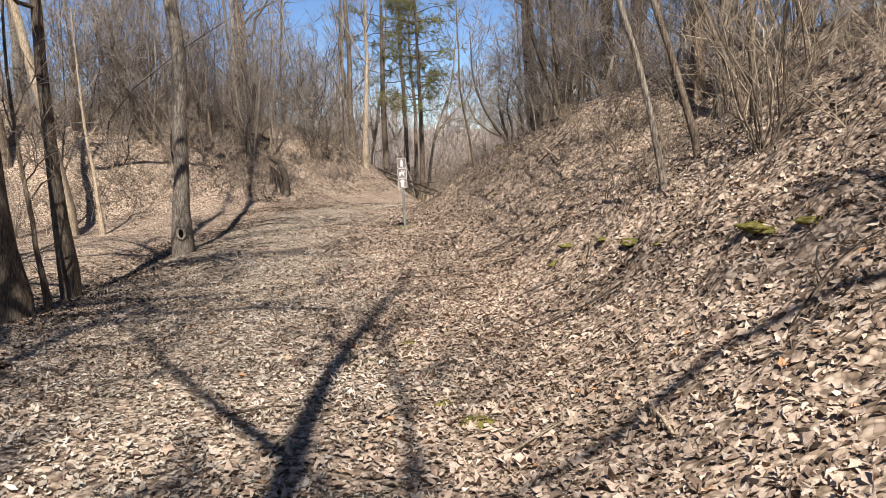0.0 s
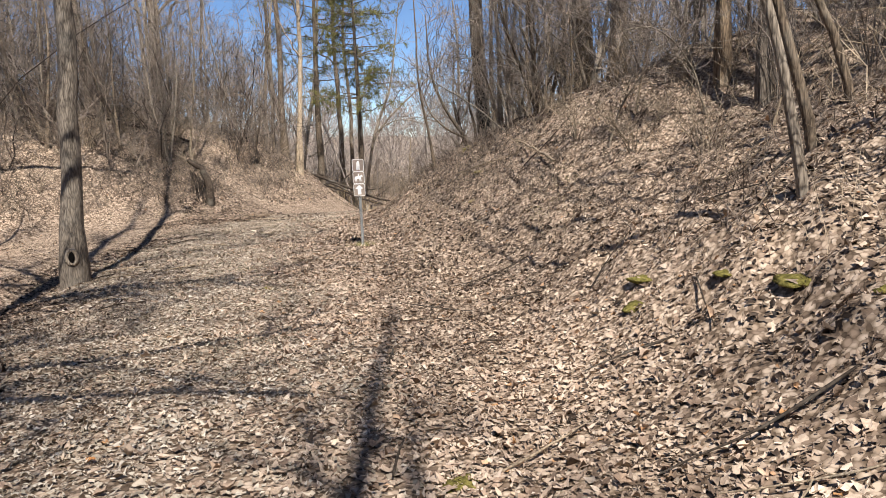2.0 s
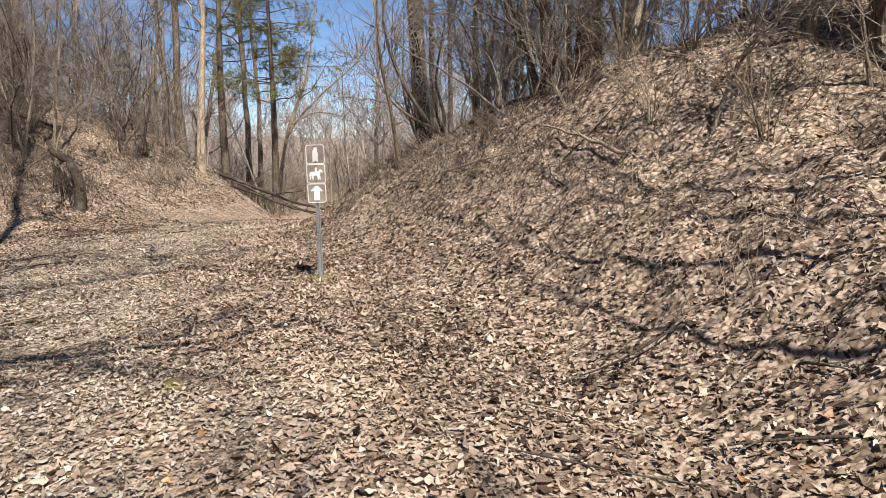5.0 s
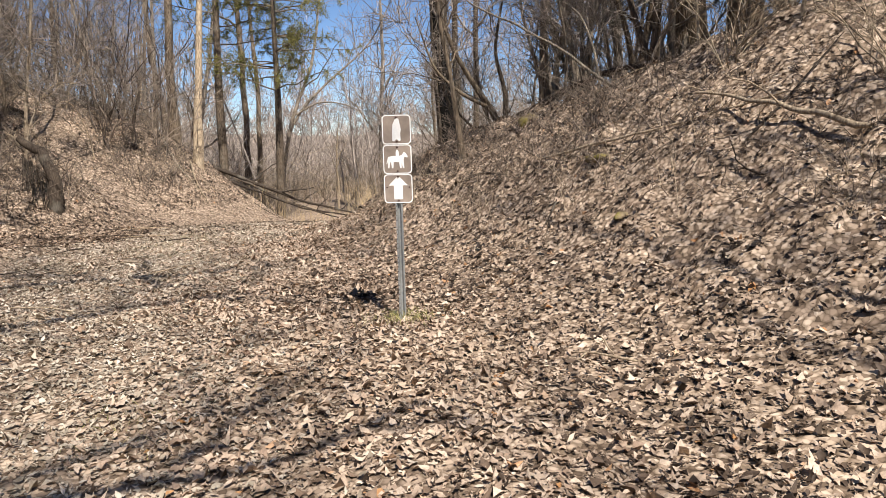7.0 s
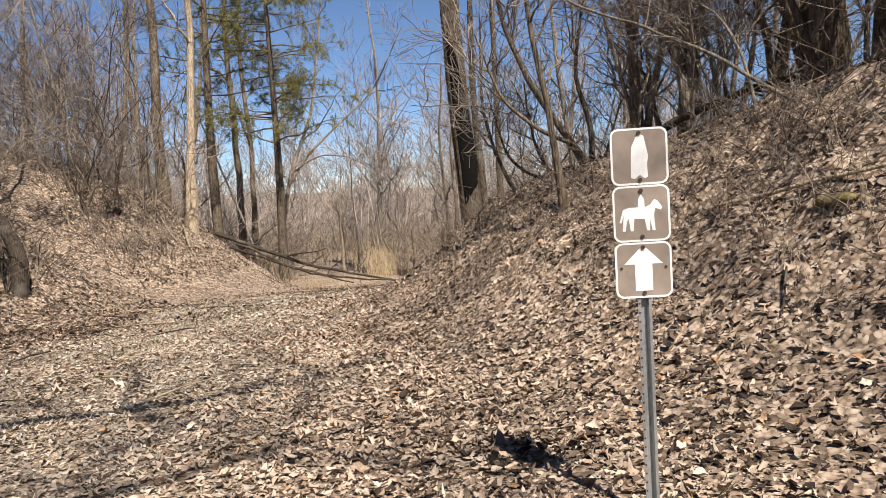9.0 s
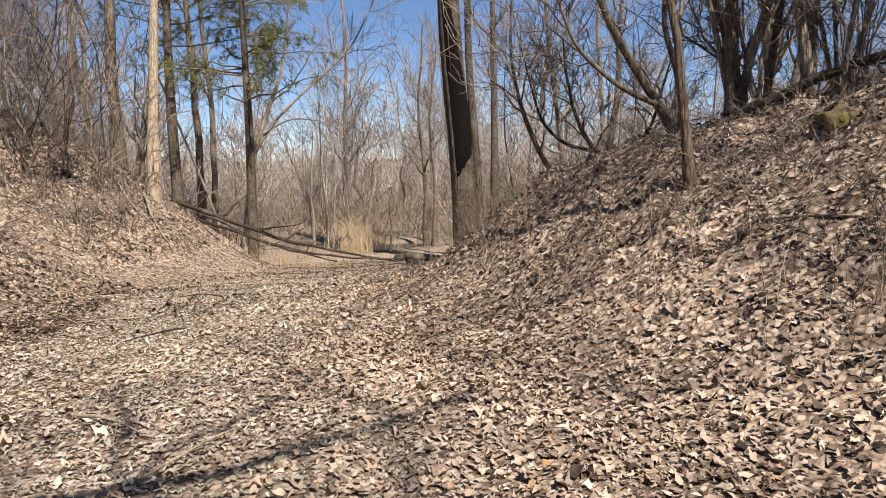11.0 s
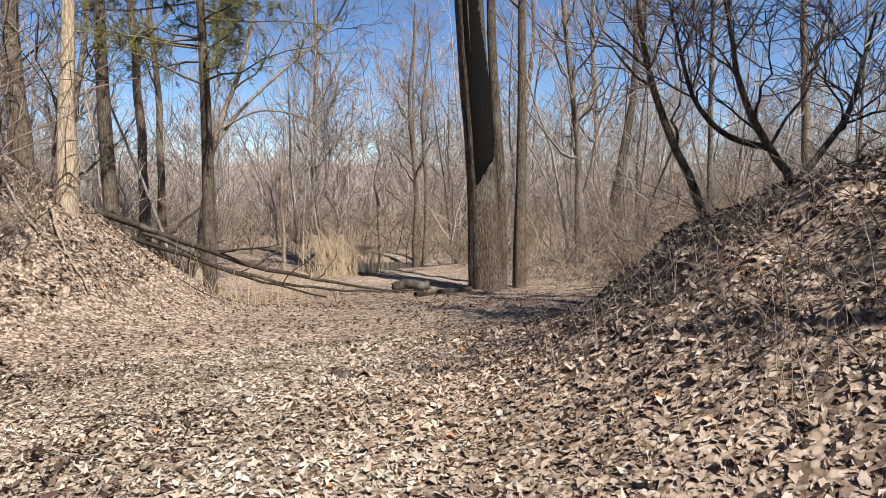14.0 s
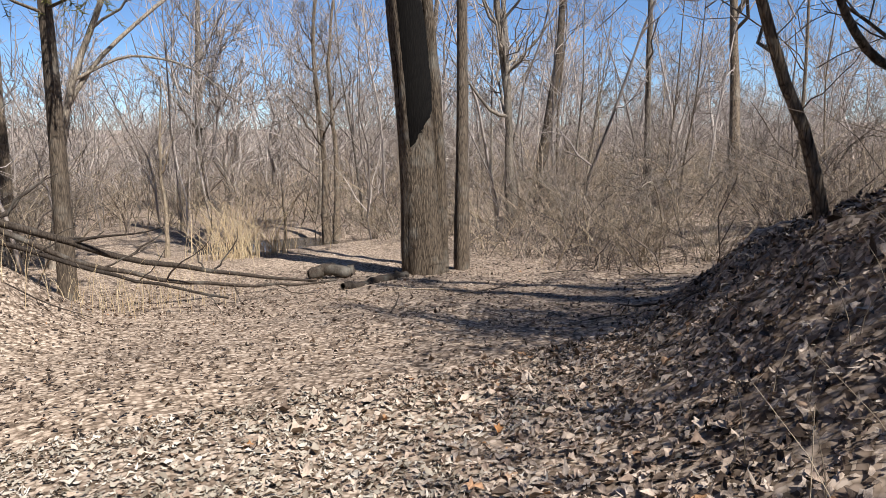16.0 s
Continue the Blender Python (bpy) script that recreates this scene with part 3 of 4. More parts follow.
tall = [tree("tree", 40 + i, [(0, 0, 0), (rngw.normal(0, 0.1), rngw.normal(0, 0.1), 4), (rngw.normal(0, 0.3), rngw.normal(0, 0.3), 9), (rngw.normal(0, 0.6), rngw.normal(0, 0.6), h)], r, m, "tall bare grey-brown woodland tree", limbs=n, lo=lo, limb_len=ll, subs=6, twigs=4)
        for i, (h, r, m, n, lo, ll) in enumerate(((17, 0.17, BARK_GREY, 11, 0.2, 3.8), (18, 0.2, BARK_DARK, 11, 0.25, 4.0), (14, 0.11, BARK_GREY, 11, 0.15, 2.9), (12, 0.08, BARK_DARK, 11, 0.12, 2.6)))]
bent = [tree("tree", 60 + i, [(0, 0, 0), (a * 0.3, 0, 0.8), (a, 0.1, 1.9), (a * 1.5, 0.2, 3.4), (a * 1.3, 0.4, 5.8)], 0.06, m, "small bent dark tree of the thicket", lo=0.2, limb_len=1.9, limbs=7, subs=6, twigs=5,
             extra=[([(0, 0, 0.1), (-a * 0.5, 0.2, 1.0), (-a * 1.2, 0.1, 2.2), (-a * 1.6, 0, 4.4)], 0.045), ([(0, 0, 0.1), (0.1, -a * 0.5, 1.2), (0.2, -a * 1.1, 2.4), (0.3, -a * 1.2, 4.6)], 0.04)])
        for i, (a, m) in enumerate(((-0.7, BARK_DARK), (0.6, BARK_GREY), (-0.4, BARK_GREY)))]
arch = [tree("sapling", 66 + i, [(0, 0, 0), (a * 0.5, 0, 0.9), (a * 1.2, 0.1, 1.5), (a * 2.0, 0.2, 1.75), (a * 2.9, 0.3, 1.6)], 0.028, m, "thin arching stem leaning over the leafy slope", "tree", limbs=9, lo=0.2, limb_len=1.0, subs=4, twigs=4, sides=6, flare=1.1)
        for i, (a, m) in enumerate(((-0.7, BARK_GREY), (-0.5, BARK_PALE)))]
thin = [tree("sapling", 70 + i, [(0, 0, 0), (a * 0.3, 0, 1.5), (a, 0.1, 3.5), (a * 0.8, 0.2, 7)], 0.042, m, "thin bare sapling of the thicket", "tree", limbs=9, lo=0.2, limb_len=1.3, subs=5, twigs=4, sides=6)
        for i, (a, m) in enumerate(((0.3, BARK_GREY), (-0.5, BARK_DARK), (0.5, BARK_PALE)))]


def bush(name, seed, stems, height, mat, label):
    rng = np.random.default_rng(seed)
    root = new(name)
    tagged(root, label, "bush")
    az = rng.uniform(0, 6.283, stems)
    out = rng.uniform(0.15, 0.75, stems) * height
    ht = rng.uniform(0.5, 1.0, stems) * height
    u = np.linspace(0, 1, 6)
    P = np.stack([np.cos(az)[:, None] * (0.06 + out[:, None] * u ** 1.6), np.sin(az)[:, None] * (0.06 + out[:, None] * u ** 1.6), ht[:, None] * (u - 0.18 * u ** 3)[None] - 0.05], axis=-1)
    P += wobble(rng, stems, 6, 0.03 * height)
    R = rng.uniform(0.006, 0.014, stems)[:, None] * (1 - 0.7 * u)[None]
    B, BR = sprout(rng, P, R, 5, 0.2, 1.0, height * 0.28, 3, 0.3, 0.7, 0.4, 0.1)
    C, CR = sprout(rng, B, BR, 3, 0.2, 1.0, height * 0.14, 2, 0.2, 0.7, 0.5, 0.1)
    tagged(part("stem", tubes(P, R, 3), mat, root), kind="stuff")
    tagged(part("twig", joined(tubes(B, np.maximum(BR, 0.003), 3), tubes(C, np.maximum(CR, 0.0025), 3)), mat, root), kind="stuff")
    return root


bushes = [bush("bush", 80, 18, 2.4, TWIG_TAN, "leafless tan bush of fine stems"), bush("bush", 81, 14, 3.0, TWIG, "leafless brown bush of fine stems"),
          bush("bush", 82, 22, 1.6, TWIG_TAN, "low leafless tan bush of fine stems")]


def scatter(kinds, places, group, lo=0.8, hi=1.25, rng=np.random.default_rng(5)):
    """Sets out copies of the kinds; the first place of each kind takes the original."""
    used = set()
    for i, (x, y) in enumerate(places):
        ob = kinds[i % len(kinds)]
        s = rng.uniform(lo, hi)
        m = pose(x, y, land_at(x, y) - 0.05, rng.normal(0, 2.5), rng.normal(0, 2.5), rng.uniform(0, 360)) @ Matrix.Diagonal((s, s, s * rng.uniform(0.9, 1.15), 1))
        tagged(ob, group=group)
        if ob in used:
            copy_thing(ob, m)
        else:
            used.add(ob)
            first.append((ob, m))


first = []


def random_places(n, x0, x1, y0, y1, seed, gap=1.2, keep=None):
    rng, out, tries = np.random.default_rng(seed), [], 0
    while len(out) < n and tries < n * 60:
        tries += 1
        x, y = rng.uniform(x0, x1), rng.uniform(y0, y1)
        if all((x - a) ** 2 + (y - b) ** 2 > gap * gap for a, b in out) and (keep is None or keep(x, y)):
            out.append((x, y))
    return out


def clear(x, y):
    """Off the track, its flat left side and the slopes beside it."""
    if -14 < x < 3.2 and y < 26 and not (x < -7.5 and y > 20):
        return False
    if y >= 26 and -4.0 < x < 7 and y < 37:
        return False
    return not (x < 8 and x > 0 and -4 < y < 19 and x < 7.2)


scatter(tall, random_places(13, -26, -8, 23, 48, 1, 2.4, clear) + random_places(10, 8, 22, 5, 32, 2, 2.4, clear) + random_places(7, -14, 28, 46, 64, 3, 3.2, clear) + [(14, 39), (17, 36), (9.5, 40), (20, 41), (-8, 40), (-10, 36), (-7.2, 44)]
        + random_places(6, -26, -13, 2, 20, 4, 3.0) + random_places(13, -10, 12, -15, -6, 7, 2.2) + [(11.5, -3.0), (9.0, 0.5), (9.4, 4.2), (-6.5, -2.5), (-7.6, 0.5), (-9.5, 3.5), (9.6, 9.2)], "trees of the wood")
scatter(bent, [(-9.5, 25.4), (-10.8, 27.0), (-12.0, 23.8), (-8.8, 28.6), (5.9, 13.6), (3.6, 20.2), (4.2, 19.4), (3.4, 21.2), (6.8, -1.6), (7.8, 1.6), (8.2, 6.0), (4.6, 20.9), (4.3, 22.0), (4.9, 19.6), (6.0, 23.8), (3.9, 18.2), (4.8, 16.6), (6.4, 20.4)] + random_places(8, 6.5, 12, 9, 24, 8, 1.6) + random_places(9, -14, -7, 22, 34, 9, 1.8, clear), "bent trees of the thicket", 0.75, 1.15)
scatter(arch, [(3.4, 17.4), (4.2, 15.4), (3.0, 19.2), (5.0, 13.6), (4.6, 18.6), (5.6, 9.6), (5.9, 12.6), (4.9, 22.4), (6.4, 7.0), (5.6, 15.4), (7.5, 31.5), (9.5, 33), (8.4, 35.4), (11.5, 32.4), (12.8, 35.6), (6.6, 36.6), (14.5, 33.4), (10.2, 37.4), (-8.5, 26.5), (-7.6, 29.4), (-9.4, 30.4), (-6.6, 31.2), (-10.6, 24.6), (-7.2, 25.4), (-8.2, 24.2), (-6.4, 27.6), (-9.0, 27.8), (-7.0, 30.2), (-11.6, 22.8), (-12.4, 25.0), (-5.9, 29.0), (3.9, 16.9), (3.2, 18.2), (2.6, 19.8), (4.4, 13.2)], "arching stems of the banks", 0.7, 1.15)
scatter(thin, random_places(22, -20, -6.2, 21, 40, 12, 1.3, clear) + random_places(16, 5.5, 16, 3, 26, 13, 1.2, clear) + random_places(14, 4, 22, 30, 48, 14, 1.4, clear) + random_places(8, -14, -9, 8, 19, 15, 1.6), "saplings of the thicket")
scatter(bushes, random_places(26, -18, -5.6, 19, 40, 16, 1.1, lambda x, y: clear(x, y) and land_at(x, y) > 1.5) + random_places(16, 5.2, 13, 2, 22, 17, 1.2) + random_places(30, 5, 24, 30, 46, 18, 1.2)
        + random_places(14, -9, 3, 43.5, 52, 19, 1.2) + random_places(10, -16, -9, 9, 20, 20, 1.3) + [(4.2, 21.0), (3.4, 19.4)], "bushes of the thicket", 0.6, 1.1)
for ob, m in first:
    ob.matrix_basis = m
shrub = stand(bush("shrub", 83, 11, 1.35, TWIG_TAN, "pale leafless shrub splaying from the leafy slope"), 4.05, 13.86)
for x, y, turn in ((4.7, 12.5, 70), (4.9, 14.7, 150), (3.55, 15.6, 230), (5.2, 10.6, 310), (4.6, 16.2, 20)):
    copy_thing(shrub, pose(x, y, land_at(x, y) - 0.03, 0, 0, turn))

# far woods and brush: too many to count
def far_woods(seed, n, x0, x1, y0, y1, keep):
    rng = np.random.default_rng(seed)
    at = np.array(random_places(n, x0, x1, y0, y1, seed, 0.9, keep))
    n = len(at)
    ht, u = rng.uniform(4, 11, n) * rng.uniform(0.7, 1.3, n), np.linspace(0, 1, 7)
    P = np.zeros((n, 7, 3))
    P[:, :, :2] = at[:, None, :]
    P[:, :, 2] = land(at[:, 0], at[:, 1])[:, None] - 0.2 + ht[:, None] * u[None]
    P[:, :, :2] += wobble(rng, n, 7, 0.3)[:, :, :2]
    R = rng.uniform(0.04, 0.14, n)[:, None] * (1 - 0.8 * u)[None]
    L, LR = sprout(rng, P, R, 9, 0.12, 1.0, 3.2, 5, 0.5, 0.5, 0.3, 0.1)
    S, SR = sprout(rng, L, LR, 6, 0.2, 1.0, 1.5, 3, 0.3, 0.6, 0.4, 0.1)
    T, TR = sprout(rng, S, SR, 3, 0.2, 1.0, 0.9, 2, 0.3, 0.8, 0.5, 0.1)
    return joined(tubes(P, R, 5), tubes(L, np.maximum(LR, 0.025), 3), tubes(S, np.maximum(SR, 0.018), 3), tubes(T, np.maximum(TR, 0.015), 3))


FAR = twig_material("far_bark", (0.15, 0.125, 0.108), (0.48, 0.41, 0.355))
tagged(part("far_woods", far_woods(90, 110, -45, 70, 52, 85, None) , FAR), "bare grey-brown woods in the distance", "woods", kind="stuff")
tagged(part("far_woods", far_woods(93, 85, -70, 100, 85, 125, None), FAR), "hazy bare woods on the skyline", "woods", kind="stuff")
tagged(part("far_woods", far_woods(91, 30, -50, -24, -5, 60, None), FAR), "bare grey-brown woods beyond the pale-treed bank", "woods", kind="stuff")
tagged(part("far_woods", far_woods(92, 30, 18, 45, -5, 60, None), FAR), "bare grey-brown woods beyond the mound", "woods", kind="stuff")


def understorey(seed, at, lo, hi, r=0.022):
    """Crooked saplings with forking boughs, too many to count."""
    rng = np.random.default_rng(seed)
    n, k = len(at), 8
    u = np.linspace(0, 1, k)
    ht = rng.uniform(lo, hi, n)
    P = np.zeros((n, k, 3))
    lean, az = rng.gamma(2.0, 0.12, n) * ht, rng.uniform(0, 6.283, n)
    P[:, :, 0] = at[:, :1] + (np.cos(az) * lean)[:, None] * u[None] ** 1.5
    P[:, :, 1] = at[:, 1:] + (np.sin(az) * lean)[:, None] * u[None] ** 1.5
    P[:, :, 2] = land(at[:, 0], at[:, 1])[:, None] - 0.1 + ht[:, None] * u[None]
    P[:, :, :2] += wobble(rng, n, k, 0.09)[:, :, :2]
    R = r * rng.uniform(0.7, 2.0, n)[:, None] * (1 - 0.7 * u)[None]
    L, LR = sprout(rng, P, R, 8, 0.15, 1.0, 1.9, 5, 0.35, 0.7, 0.35, 0.13)
    S, SR = sprout(rng, L, LR, 5, 0.2, 1.0, 0.9, 3, 0.15, 0.75, 0.4, 0.14)
    return joined(tubes(P, R, 5), tubes(L, np.maximum(LR, 0.009), 3), tubes(S, np.maximum(SR, 0.006), 3))


def thicket(seed, at, height, r=0.006, tangle=0.5):
    rng = np.random.default_rng(seed)
    n, u = len(at), np.linspace(0, 1, 4)
    ht = height * rng.uniform(0.2, 1.15, n) * (0.75 + 0.35 * np.sin(at[:, 0] * 0.9 + 1.3 * np.sin(at[:, 1] * 0.6)))
    P = np.zeros((n, 4, 3))
    P[:, :, :2] = at[:, None, :]
    lean = rng.normal(0, tangle, (n, 2)) * ht[:, None]
    P[:, :, :2] += lean[:, None, :] * (u ** 1.7)[None, :, None]
    P[:, :, 2] = land(at[:, 0], at[:, 1])[:, None] - 0.05 + ht[:, None] * u[None]
    P += wobble(rng, n, 4, 0.07 * height / 2)
    R = r * rng.uniform(0.6, 1.7, n)[:, None] * (1 - 0.6 * u)[None]
    B, BR = sprout(rng, P, R, 4, 0.2, 1.0, height * 0.32, 2, 0.2, 0.8, 0.5, 0.1)
    return joined(tubes(P, R, 3), tubes(B, BR, 3))


def many(seed, n, x0, x1, y0, y1, keep=None):
    rng = np.random.default_rng(seed)
    at = np.stack([rng.uniform(x0, x1, n), rng.uniform(y0, y1, n)], axis=1)
    clump = np.sin(at[:, 0] * 1.3 + 2 * np.sin(at[:, 1] * 0.7)) + np.sin(at[:, 1] * 1.1 + 1.5 * np.sin(at[:, 0] * 0.9)) + rng.normal(0, 0.8, n)
    ok = clump > -0.6
    if keep is not None:
        ok &= keep(at[:, 0], at[:, 1])
    return at[ok]


def open_water(x, y):
    return ~((np.abs(x - 0.6) < 3.4) & (y < 44.5)) & ~((x > -3) & (x < 6) & (y < 39))


tagged(part("brush", thicket(100, many(100, 2700, -14, 34, 37, 62, open_water), 2.7, 0.011, 0.7), TWIG_TAN), "dense tan brush of the wet hollow", "brush", kind="stuff")
tagged(part("brush", thicket(106, many(106, 2200, -14, 34, 38, 66, open_water), 3.6, 0.013, 0.55), TWIG_DARK), "dense brown brush of the wet hollow", "brush", kind="stuff")
tagged(part("brush", thicket(107, many(107, 500, -12, 30, 37, 50, open_water), 3.0, 0.014, 0.8), BARK_PALE), "bleached stems standing in the brush", "brush", kind="stuff")
leftb = many(101, 4300, -26, -5.2, 18, 38, lambda x, y: land(x, y) > 1.7)
tagged(part("brush", thicket(101, leftb, 1.9, 0.0065), TWIG), "brown brush and briars on the bank", "brush", kind="stuff")
leftc = many(109, 7500, -15, -4.6, 19, 33, lambda x, y: land(x, y) > 0.15)
tagged(part("brush", thicket(109, leftc, 0.7, 0.0065, 1.0), TWIG_DARK), "low dark briars and dead stems on the bank", "brush", kind="stuff")
tagged(part("brush", thicket(112, many(112, 1500, -13, -4.6, 19, 33, lambda x, y: land(x, y) > 0.3), 0.9, 0.0055, 0.9), TWIG_TAN), "straw-coloured dead stems on the bank", "brush", kind="stuff")
rightc = many(110, 5200, 1.6, 8, 5, 23, lambda x, y: land(x, y) > 0.9)
tagged(part("brush", thicket(110, rightc, 0.42, 0.0042, 1.1), TWIG_DARK), "low dead stems on the leafy slope", "brush", kind="stuff")
rightb = many(102, 3600, 5.5, 22, 0, 26, lambda x, y: land(x, y) > 1.9)
tagged(part("brush", thicket(102, rightb, 1.7, 0.006), TWIG_TAN), "tan brush and briars high on the leafy bank", "brush", kind="stuff")
rightf = many(103, 2700, 5.0, 30, 28, 40)
tagged(part("brush", thicket(103, rightf, 1.7, 0.009, 0.9), TWIG_DARK), "dark brown brush and briars beyond the mound", "brush", kind="stuff")
leftf = many(104, 1800, -30, -9.6, 6, 21)
tagged(part("brush", thicket(104, leftf, 2.2, 0.008), TWIG_TAN), "tan brush beyond the leafy flat", "brush", kind="stuff")
rightg = many(108, 900, 6.0, 24, 29, 42)
tagged(part("brush", thicket(108, rightg, 1.7, 0.009, 0.95), TWIG_TAN), "pale tangled briars beyond the mound", "brush", kind="stuff")
tagged(part("brush", thicket(111, many(111, 300, 5.0, 24, 29, 41), 1.9, 0.012, 1.0), BARK_PALE), "bleached tangled branches beyond the mound", "brush", kind="stuff")
far = many(105, 6300, -60, 80, 56, 100)
tagged(part("brush", thicket(105, far, 6.5, 0.03), FAR), "grey-brown understorey of the distant woods", "brush", kind="stuff")


left_top = many(113, 140, -22, -5.6, 20, 40, lambda x, y: land(x, y) > 1.2)
tagged(part("saplings", understorey(113, left_top, 2.5, 7), TWIG), "crooked grey-brown saplings crowding the bank", "saplings", kind="stuff")
left_edge = many(114, 170, -14, -4.8, 20, 34, lambda x, y: land(x, y) > 0.9)
tagged(part("saplings", understorey(114, left_edge, 1.5, 4.5, 0.018), TWIG_DARK), "dark leaning saplings along the edge of the bank", "saplings", kind="stuff")
ahead = many(115, 170, -14, 20, 37, 56, open_water)
tagged(part("saplings", understorey(115, ahead, 4, 11, 0.03), FAR), "slender grey trees standing in the wet hollow", "saplings", kind="stuff")
right_top = many(116, 90, 4.5, 16, 7, 28, lambda x, y: land(x, y) > 2.0)
tagged(part("saplings", understorey(116, right_top, 2, 6, 0.018), TWIG), "crooked saplings crowding the top of the bank", "saplings", kind="stuff")


# ---- the conifer ----
def conifer(seed, knots, r0, label, z0, z1, n, reach):
    rng = np.random.default_rng(seed)
    root = new("conifer")
    tagged(root, label, "conifer")
    spine = one_line([(0, 0, -0.3)] + knots, 14)
    rad = r0 * (1 - 0.85 * np.linspace(0, 1, 14))
    part("trunk", tubes(spine[None], rad[None], 14), BARK_DARK, root)
    z = rng.uniform(z0, z1, n)
    az = rng.uniform(0, 6.283, n)
    ln = reach * rng.uniform(0.5, 1.1, n) * (1.1 - 0.6 * (z - z0) / (z1 - z0))
    u = np.linspace(0, 1, 6)
    base = np.stack([np.interp(z, spine[:, 2], spine[:, c]) for c in range(3)], axis=1)
    way = np.stack([np.cos(az), np.sin(az), rng.uniform(-0.05, 0.3, n)], axis=1)
    P = base[:, None, :] + way[:, None, :] * (ln[:, None] * u[None])[..., None] + wobble(rng, n, 6, 0.05)
    R = 0.03 * (1 - 0.8 * u)[None] * np.ones((n, 1))
    for line, r in zip(P, R):
        part("limb", tubes(line[None], r[None], 5), BARK_DARK, root)
    S, SR = sprout(rng, P, R, 14, 0.25, 1.0, 0.8, 3, -0.1, 0.4, 0.4, 0.1)
    T, TR = sprout(rng, S, SR, 24, 0.0, 1.0, 0.17, 2, 0.1, 0.5, 0.3, 0.05)
    tagged(part("twig", tubes(S, np.maximum(SR, 0.004), 3), BARK_DARK, root), kind="stuff")
    part("foliage", tubes(T, np.full(TR.shape, 0.008) * np.array([1, 0.35]), 3), NEEDLE, root, "yellow-green needle sprays")
    return root


stand(conifer(120, [(0.1, 0, 4), (0, 0, 12)], 0.17, "dark conifer with sparse yellow-green foliage behind the bank", 4.6, 13, 70, 3.0), -2.5, 35.2)
stand(conifer(121, [(-0.1, 0, 5), (0.2, 0, 15)], 0.2, "dark conifer with high yellow-green foliage behind the bank", 6.4, 16, 56, 3.0), -4.6, 36.8)


# ---- hollow with painted shade round it, and bare scar of the massive tree ----
def on_bark(name, mat, label, rows, spine, rad):
    """A strip laid on the trunk: rows of height, from and to angle in degrees, where 0 faces the walker."""
    face = math.atan2(-15.0, -5.6)
    verts, cols = [], 9
    for h, a0, a1 in rows:
        c = [np.interp(h, spine[:, 2], spine[:, 0]) + 0.05, np.interp(h, spine[:, 2], spine[:, 1]) - 0.01]
        r = np.interp(h, spine[:, 2], rad) * 1.0 + 0.034
        for j in range(cols):
            a = face - radians(-(a0 + (a1 - a0) * j / (cols - 1)))
            edge = 0.9 if j in (0, cols - 1) else 1.0
            verts.append((c[0] + r * edge * math.cos(a), c[1] + r * edge * math.sin(a), h))
    faces = [(i * cols + j, i * cols + j + 1, (i + 1) * cols + j + 1, (i + 1) * cols + j) for i in range(len(rows) - 1) for j in range(cols - 1)]
    return part(name, (verts, faces), mat, big, label)


bs = one_line([(0, 0, -0.3), (0, 0, 0), (-0.1, 0, 2.6), (-0.33, 0.1, 5.5), (-0.5, 0.1, 9), (-0.4, 0, 20)], 22)
br = 0.36 * (1 - 0.4 * np.linspace(0, 1, 22) ** 0.9)
jag = np.random.default_rng(9)
# strip covers the hollow and, beyond it, shade painted over sound bark
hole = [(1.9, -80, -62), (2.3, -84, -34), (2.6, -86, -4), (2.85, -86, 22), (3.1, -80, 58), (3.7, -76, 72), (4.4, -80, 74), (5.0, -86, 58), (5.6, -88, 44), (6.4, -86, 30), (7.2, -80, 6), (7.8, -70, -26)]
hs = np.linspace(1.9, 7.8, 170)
on_bark("hollow", HOLLOW_SHADE, "dark hollow with painted shade on the bark around it", [(h, np.interp(h, [p[0] for p in hole], [p[1] for p in hole]) + jag.normal(0, 2.2), np.interp(h, [p[0] for p in hole], [p[2] for p in hole]) + jag.normal(0, 2.2)) for h in hs], bs, br)
on_bark("scar", BARK_PALE, "pale strip bare of bark", [(h, -48 + 10 * math.sin(h * 3) + jag.normal(0, 2), -14 + 8 * math.sin(h * 2.2) + jag.normal(0, 3)) for h in np.linspace(0.75, 1.75, 14)], bs, br)

# ---- knot hole at the foot of the grey-brown tree ----
knot_tree = next(o for o in scene.objects if o.get("label", "").startswith("grey-brown tree with a knot"))
way = Vector((5.2, -10.6, 0)).normalized()
side = Vector((-way.y, way.x, 0))
rim = np.array([[way * 0.222 + side * (0.075 * math.cos(a)) + Vector((0, 0, 0.5 + 0.12 * math.sin(a))) for a in np.linspace(0, 2 * math.pi, 15)]])
part("knot_rim", tubes(rim, np.full((1, 15), 0.035), 7), BARK_GREY, knot_tree, "swollen bark round the hole")
# flat near-black disc in place of the shade inside the knot hole
pit = [way * 0.246 + Vector((0, 0, 0.5))] + [way * 0.238 + side * (0.07 * math.cos(a)) + Vector((0, 0, 0.5 + 0.115 * math.sin(a))) for a in np.linspace(0, 2 * math.pi, 14, endpoint=False)]
part("knot_hole", (np.array(pit), np.array([(0, i + 1, (i + 1) % 14 + 1) for i in range(14)])), HOLLOW_SHADE, knot_tree, "dark knot hole")

# ---- trail sign ----
def outline(w, h, r, steps=6):
    pts = []
    for cx, cz, a0 in ((w / 2 - r, h / 2 - r, 0), (-w / 2 + r, h / 2 - r, 90), (-w / 2 + r, -h / 2 + r, 180), (w / 2 - r, -h / 2 + r, 270)):
        for i in range(steps + 1):
            a = radians(a0 + 90 * i / steps)
